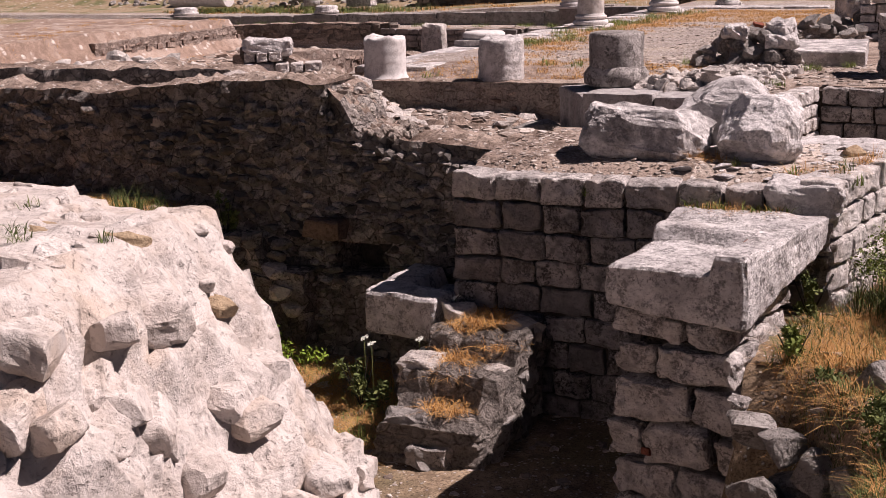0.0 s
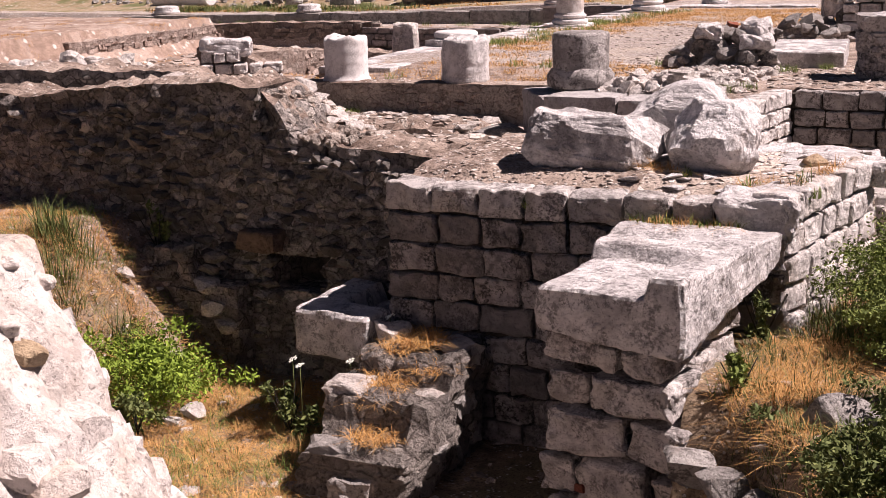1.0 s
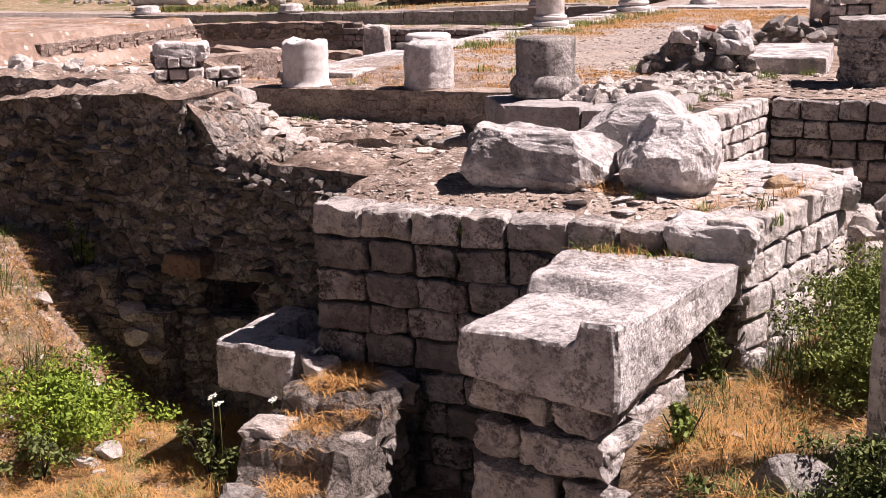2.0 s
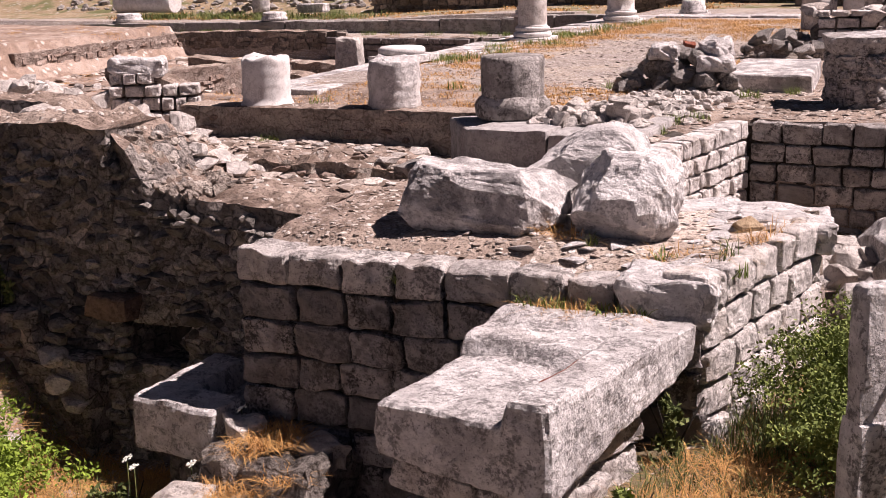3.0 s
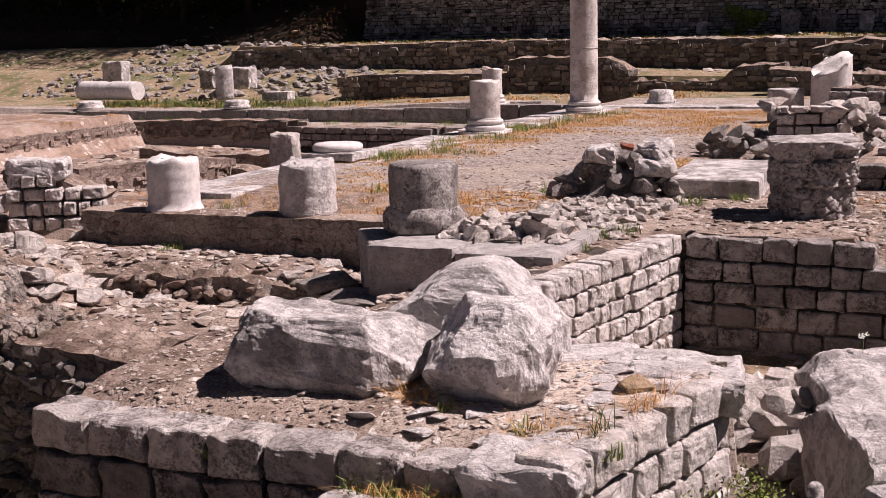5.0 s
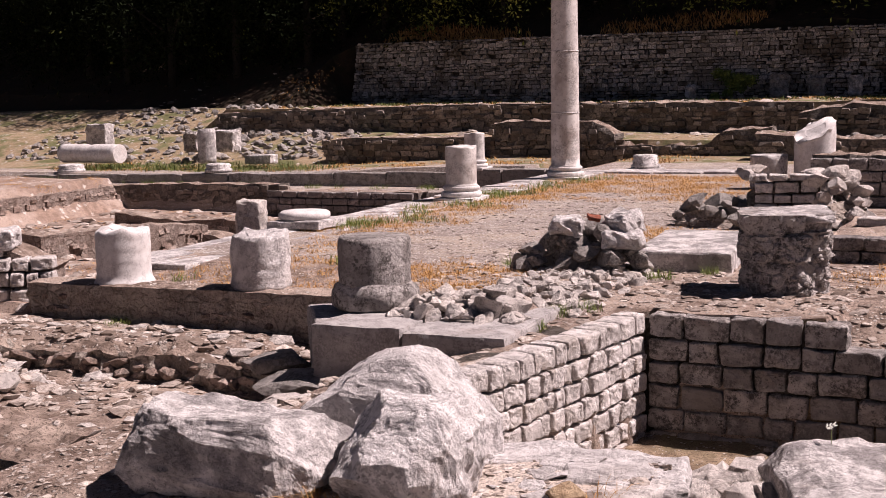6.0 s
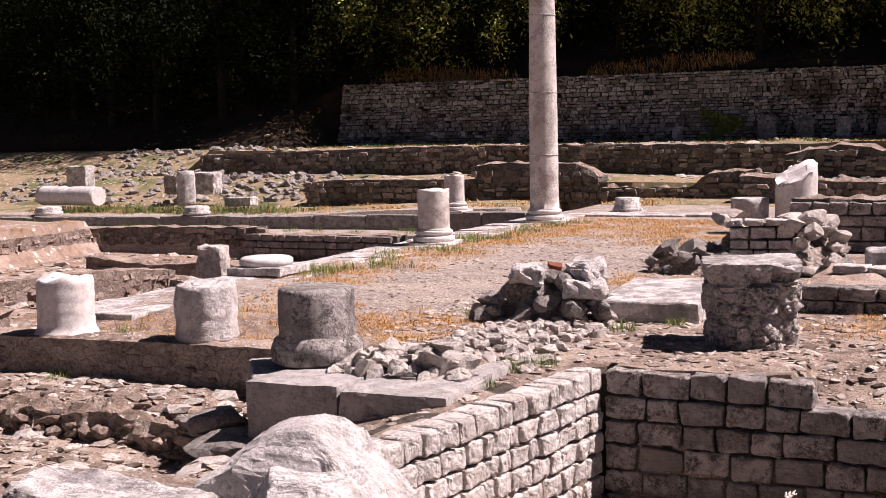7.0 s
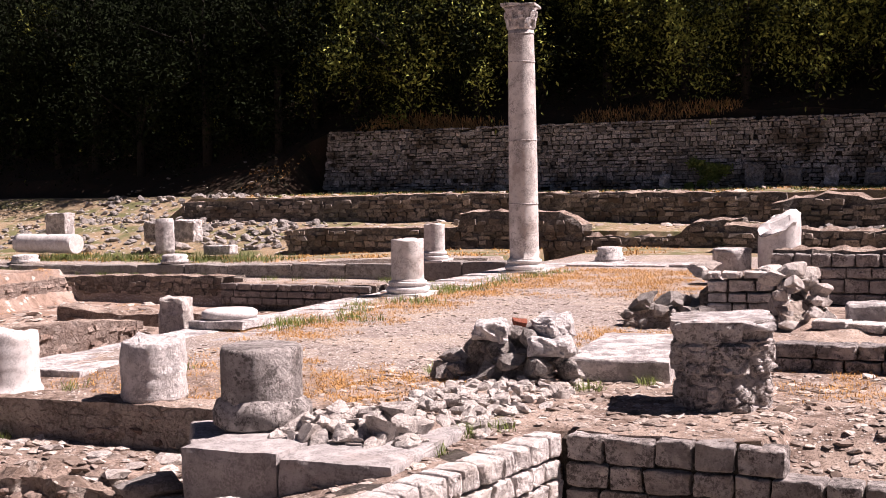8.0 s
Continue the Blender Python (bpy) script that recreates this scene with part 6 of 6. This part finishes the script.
blades("platform_grass", "green weeds between wall and carved block", [(-2.45, 9.97, 0.1, -0.2), (-2.25, 9.97, 0.1, -0.2), (-1.95, 9.95, 0.13, -0.2), (-1.8, 9.97, 0.12, -0.2), (-1.75, 10.55, 0.08), (-2.3, 10.7, 0.06), (-1.62, 10.32, 0.1), (-1.28, 10.45, 0.07, -0.02), (-3.4, 10.04, 0.04, -0.16)], GRASS, 0.12, 0.01, 60, 7, 0.9)
blades("terrace_grass", "green tufts among the rubble", [(-3.35, 16.05, 0.14), (-3.2, 16.95, 0.2), (-3.35, 16.6, 0.14), (-3.0, 19.0, 0.16), (-4.95, 19.6, 0.14), (-8.9, 17.0, 0.16, -0.5), (-2.55, 19.5, 0.1)], GRASS, 0.16, 0.007, 120, 8, 1.0)
blades("court_straw", "dry orange grass along the courtyard", spots_in((-9.0, -4.5, 17.7, 20.0), 70, 9, (0.1, 0.3)) + spots_in((-8.9, -7.6, 20, 33), 90, 10, (0.1, 0.35)) + spots_in((-8.8, -3.8, 28, 35), 110, 11, (0.15, 0.45)) + spots_in((-4.4, -3.2, 20.8, 24), 50, 12, (0.1, 0.3)) + spots_in((-9.4, -8.0, 22, 34), 120, 20, (0.15, 0.4)) + spots_in((-8.2, -4.2, 17.8, 19.4), 60, 21, (0.15, 0.35)) + spots_in((-8, -4, 30, 34.5), 90, 22, (0.2, 0.5)) + spots_in((-1.4, 4, 18.9, 20.8), 80, 13, (0.1, 0.3)) + spots_in((-30, -10.6, 17.6, 38), 330, 19, (0.1, 0.4)), STRAW, 0.09, 0.009, 34, 9, 1.8)
blades("court_grass", "green weeds beside the columns", [(-8.7, 29.0, 0.4), (-8.6, 30.8, 0.4), (-8.7, 26.8, 0.3), (-9.0, 25.2, 0.3), (-8.4, 32.2, 0.3), (-9.0, 23.4, 0.2), (-9.3, 25.9, 0.3), (-8.6, 17.9, 0.15), (-8.9, 28.2, 0.3)] + spots_in((-9.3, -8.2, 22, 34), 22, 23, (0.15, 0.4)) + spots_in((-8.0, -6.0, 18, 19.2), 5, 24, (0.08, 0.15)) + spots_in((-29, -20.5, 38.9, 41.5), 26, 14, (0.2, 0.6)) + spots_in((-28, -13, 36.9, 37.9), 22, 15, (0.1, 0.3)), GRASS, 0.2, 0.009, 34, 10, 1.0)
blades("tall_weeds", "tall green weeds round the fallen shaft", spots_in((-29.5, -19.5, 39.3, 41.8), 60, 28, (0.3, 0.7)) + spots_in((-30, -27, 36.5, 37.8), 14, 29, (0.2, 0.5)), WEED, 0.34, 0.02, 7, 28, 1.2)
blades("far_straw", "dry grass over the far terraces", spots_in((-30, -8, 39, 42.6), 120, 16, (0.2, 0.6)) + spots_in((-30, -2, 48.9, 56.5), 150, 17, (0.3, 0.8)), STRAW, 0.12, 0.03, 6, 11, 1.4)
blades("far_grass", "green grass below the retaining wall", spots_in((-27, 0, 50, 56.6), 130, 18, (0.3, 0.8)), WEED, 0.16, 0.03, 8, 12, 1.0)
blades("bank_straw", "rust-coloured dry grass on the bank above the retaining wall", [(x, 57.9 + 0.3 * math.sin(x), 0.9) for x in np.arange(-25.5, -19.5, 0.6)] + [(x, 58.2, 0.8) for x in np.arange(-15.5, -9, 1.1)], STRAW, 0.4, 0.03, 22, 13, 1.0)


def leaves_mesh(count, size, leaf, seed, material, hollow=0.35):
    """A cloud of small folded leaves in uneven clumps."""
    rng = np.random.RandomState(seed)
    clumps = rng.normal(0, 0.42, (max(7, count // 110), 3))
    c = clumps[rng.randint(len(clumps), size=count)] + rng.normal(0, 0.115, (count, 3))
    c = c * (np.array(size) / 2)
    d = rng.normal(0, 1, (count, 3))
    d /= np.linalg.norm(d, axis=1)[:, None]
    e = np.cross(d, rng.normal(0, 1, (count, 3)))
    e /= np.linalg.norm(e, axis=1)[:, None]
    s = (leaf * rng.uniform(0.6, 1.3, count))[:, None]
    vs = np.stack([c - d * s, c + e * s * 0.42, c + d * s, c - e * s * 0.42], 1).reshape(-1, 3)
    fs = np.arange(count * 4).reshape(-1, 4)
    return raw(vs.tolist(), fs.tolist(), material)


def bush(label, at, size, count, leaf, seed, material):
    t = thing("bush", label, "bush", at)
    part("foliage", leaves_mesh(count, size, leaf, seed, material), t, pose(at[0], at[1], at[2] + size[2] * 0.42))
    r = random.Random(seed)
    for i in range(6):
        a, l = r.uniform(0, 6.28), size[2] * 0.8
        part("stem", lathe([(0.006, 0.0), (0.004, l)], BARK, i, 5), t, Matrix.Translation(at) @ pose(0, 0, 0, r.uniform(-25, 25), r.uniform(-25, 25), 0))
    return t


def put_bushes():
    for i, (x, y, z, sx, sy, sz, n, leaf, m, what) in enumerate((
            (-6.95, 9.6, -2.05, 1.5, 1.1, 0.65, 15000, 0.024, FRESH, "bright green leafy bush in the pit"),
            (-7.75, 9.3, -1.95, 1.5, 1.1, 0.7, 14000, 0.024, FRESH, "bright green leafy bush in the pit"),
            (-6.5, 8.9, -2.1, 0.7, 0.6, 0.35, 1200, 0.03, WEED, "low green weed in the pit"),
            (-5.3, 9.4, -2.1, 0.5, 0.5, 0.6, 900, 0.03, WEED, "thin green weed below the small block"),
            (-0.62, 10.6, -1.0, 0.95, 1.2, 0.8, 24000, 0.017, GRASS, "dense green bush beside the sunlit wall"),
            (-0.45, 9.9, -0.95, 0.9, 0.9, 0.6, 16000, 0.017, GRASS, "dense green bush beside the sunlit wall"),
            (-0.25, 8.0, -0.95, 0.8, 0.7, 0.45, 8000, 0.02, WEED, "low grey-green bush on the slope"),
            (0.15, 7.75, -0.85, 0.7, 0.7, 0.5, 6500, 0.02, WEED, "low grey-green bush on the slope"),
            (-0.5, 7.3, -1.0, 0.7, 0.6, 0.4, 6000, 0.02, WEED, "low grey-green bush on the slope"),
            (-1.42, 8.7, -1.0, 0.35, 0.35, 0.35, 700, 0.026, GRASS, "small green weed by the pier"),
            (-1.5, 9.85, -1.0, 0.3, 0.3, 0.5, 500, 0.026, WEED, "green weed under the carved block"),
            (-10.2, 56.2, 1.6, 1.7, 1.2, 1.5, 1500, 0.09, GRASS, "round green bush at the foot of the retaining wall"),
            (-7.6, 10.75, -1.0, 0.3, 0.2, 0.6, 260, 0.03, WEED, "thin weed growing by the long wall"))):
        bush(what, (x, y, z), (sx, sy, sz), n, leaf, 600 + i, m)
    r = random.Random(9)
    for i, (x, y, z, h) in enumerate(((-4.55, 9.85, -1.3, 0.18), (-5.3, 9.5, -2.1, 0.62), (-5.2, 9.45, -2.1, 0.6), (-4.75, 9.5, -1.95, 0.52), (-4.7, 9.45, -1.95, 0.45), (-4.62, 9.55, -1.8, 0.4), (-0.6, 15.0, -1.0, 0.6))):
        t = thing("wildflower", "white umbel wildflower on a thin stem", "wildflower", (x, y, z), "white wildflowers")
        part("stem", lathe([(0.004, 0.0), (0.003, h)], WEED, i, 5), t, pose(x, y, z))
        disc = []
        for k in range(26):
            a, d = r.uniform(0, 6.28), 0.042 * math.sqrt(r.random())
            v, f = PEBBLES[k % 10]
            disc.append((turned(v, (0.009, 0.009, 0.004), 0, (d * math.cos(a), d * math.sin(a), 0.008 * r.random())), f))
        part("flower_head", join(disc, PETAL), t, pose(x, y, z + h, 20, -20, 0))


put_bushes()


# ---- wooded bank ----
def tree(seed, height, spread, leaf):
    t = new("tree")
    r = random.Random(seed)
    part("trunk", lathe([(0.22, -1.0), (0.17, height * 0.3), (0.11, height * 0.6), (0.04, height * 0.92)], BARK, seed, 9, 0.06), t)
    for i in range(6):
        a = i * 1.05 + r.uniform(-0.3, 0.3)
        z = height * r.uniform(0.2, 0.6)
        part("limb", lathe([(0.07, 0.0), (0.05, spread * 0.3), (0.015, spread * 0.55)], BARK, i, 6, 0.05), t, Matrix.Translation((0, 0, z)) @ pose(0, 0, 0, 0, r.uniform(40, 70), math.degrees(a)))
    part("crown", leaves_mesh(14000, (spread * 1.25, spread * 1.25, height * 1.05), 0.1, seed, leaf), t, Matrix.Translation((0, 0, height * 0.58)))
    return t


def wood():
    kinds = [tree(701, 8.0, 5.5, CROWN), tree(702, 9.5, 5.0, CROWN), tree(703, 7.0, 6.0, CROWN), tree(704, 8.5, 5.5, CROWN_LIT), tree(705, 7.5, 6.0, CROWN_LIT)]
    r = random.Random(71)
    places = []
    for row, (y, step) in enumerate(((59.6, 3.0), (63.0, 3.0), (68.0, 3.6), (72.5, 4.2), (78, 5))):
        x = -52.0 + row * 1.3
        while x < 26:
            yy = y + r.uniform(-1.0, 1.0) - (3.6 if x < -28.5 else 0)
            places.append((x, yy))
            x += step * r.uniform(0.8, 1.2)
    used = set()
    for k, (x, y) in enumerate(places):
        s = r.uniform(0.85, 1.2)
        m = Matrix.Translation((x, y, ground_at(x, y) - 0.2)) @ pose(0, 0, 0, 0, 0, r.uniform(0, 360))
        # Nearer trees on the right get the leaf copy with more painted sun.
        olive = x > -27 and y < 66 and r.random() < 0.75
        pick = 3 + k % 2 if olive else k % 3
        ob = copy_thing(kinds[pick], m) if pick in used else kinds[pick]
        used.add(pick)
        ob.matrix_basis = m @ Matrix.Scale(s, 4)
        tagged(ob, "green tree on the bank with sunlit clumps in its leaf colour" if olive else "dense green tree on the bank with shade in its leaf colour", "tree", "trees on the bank")


wood()
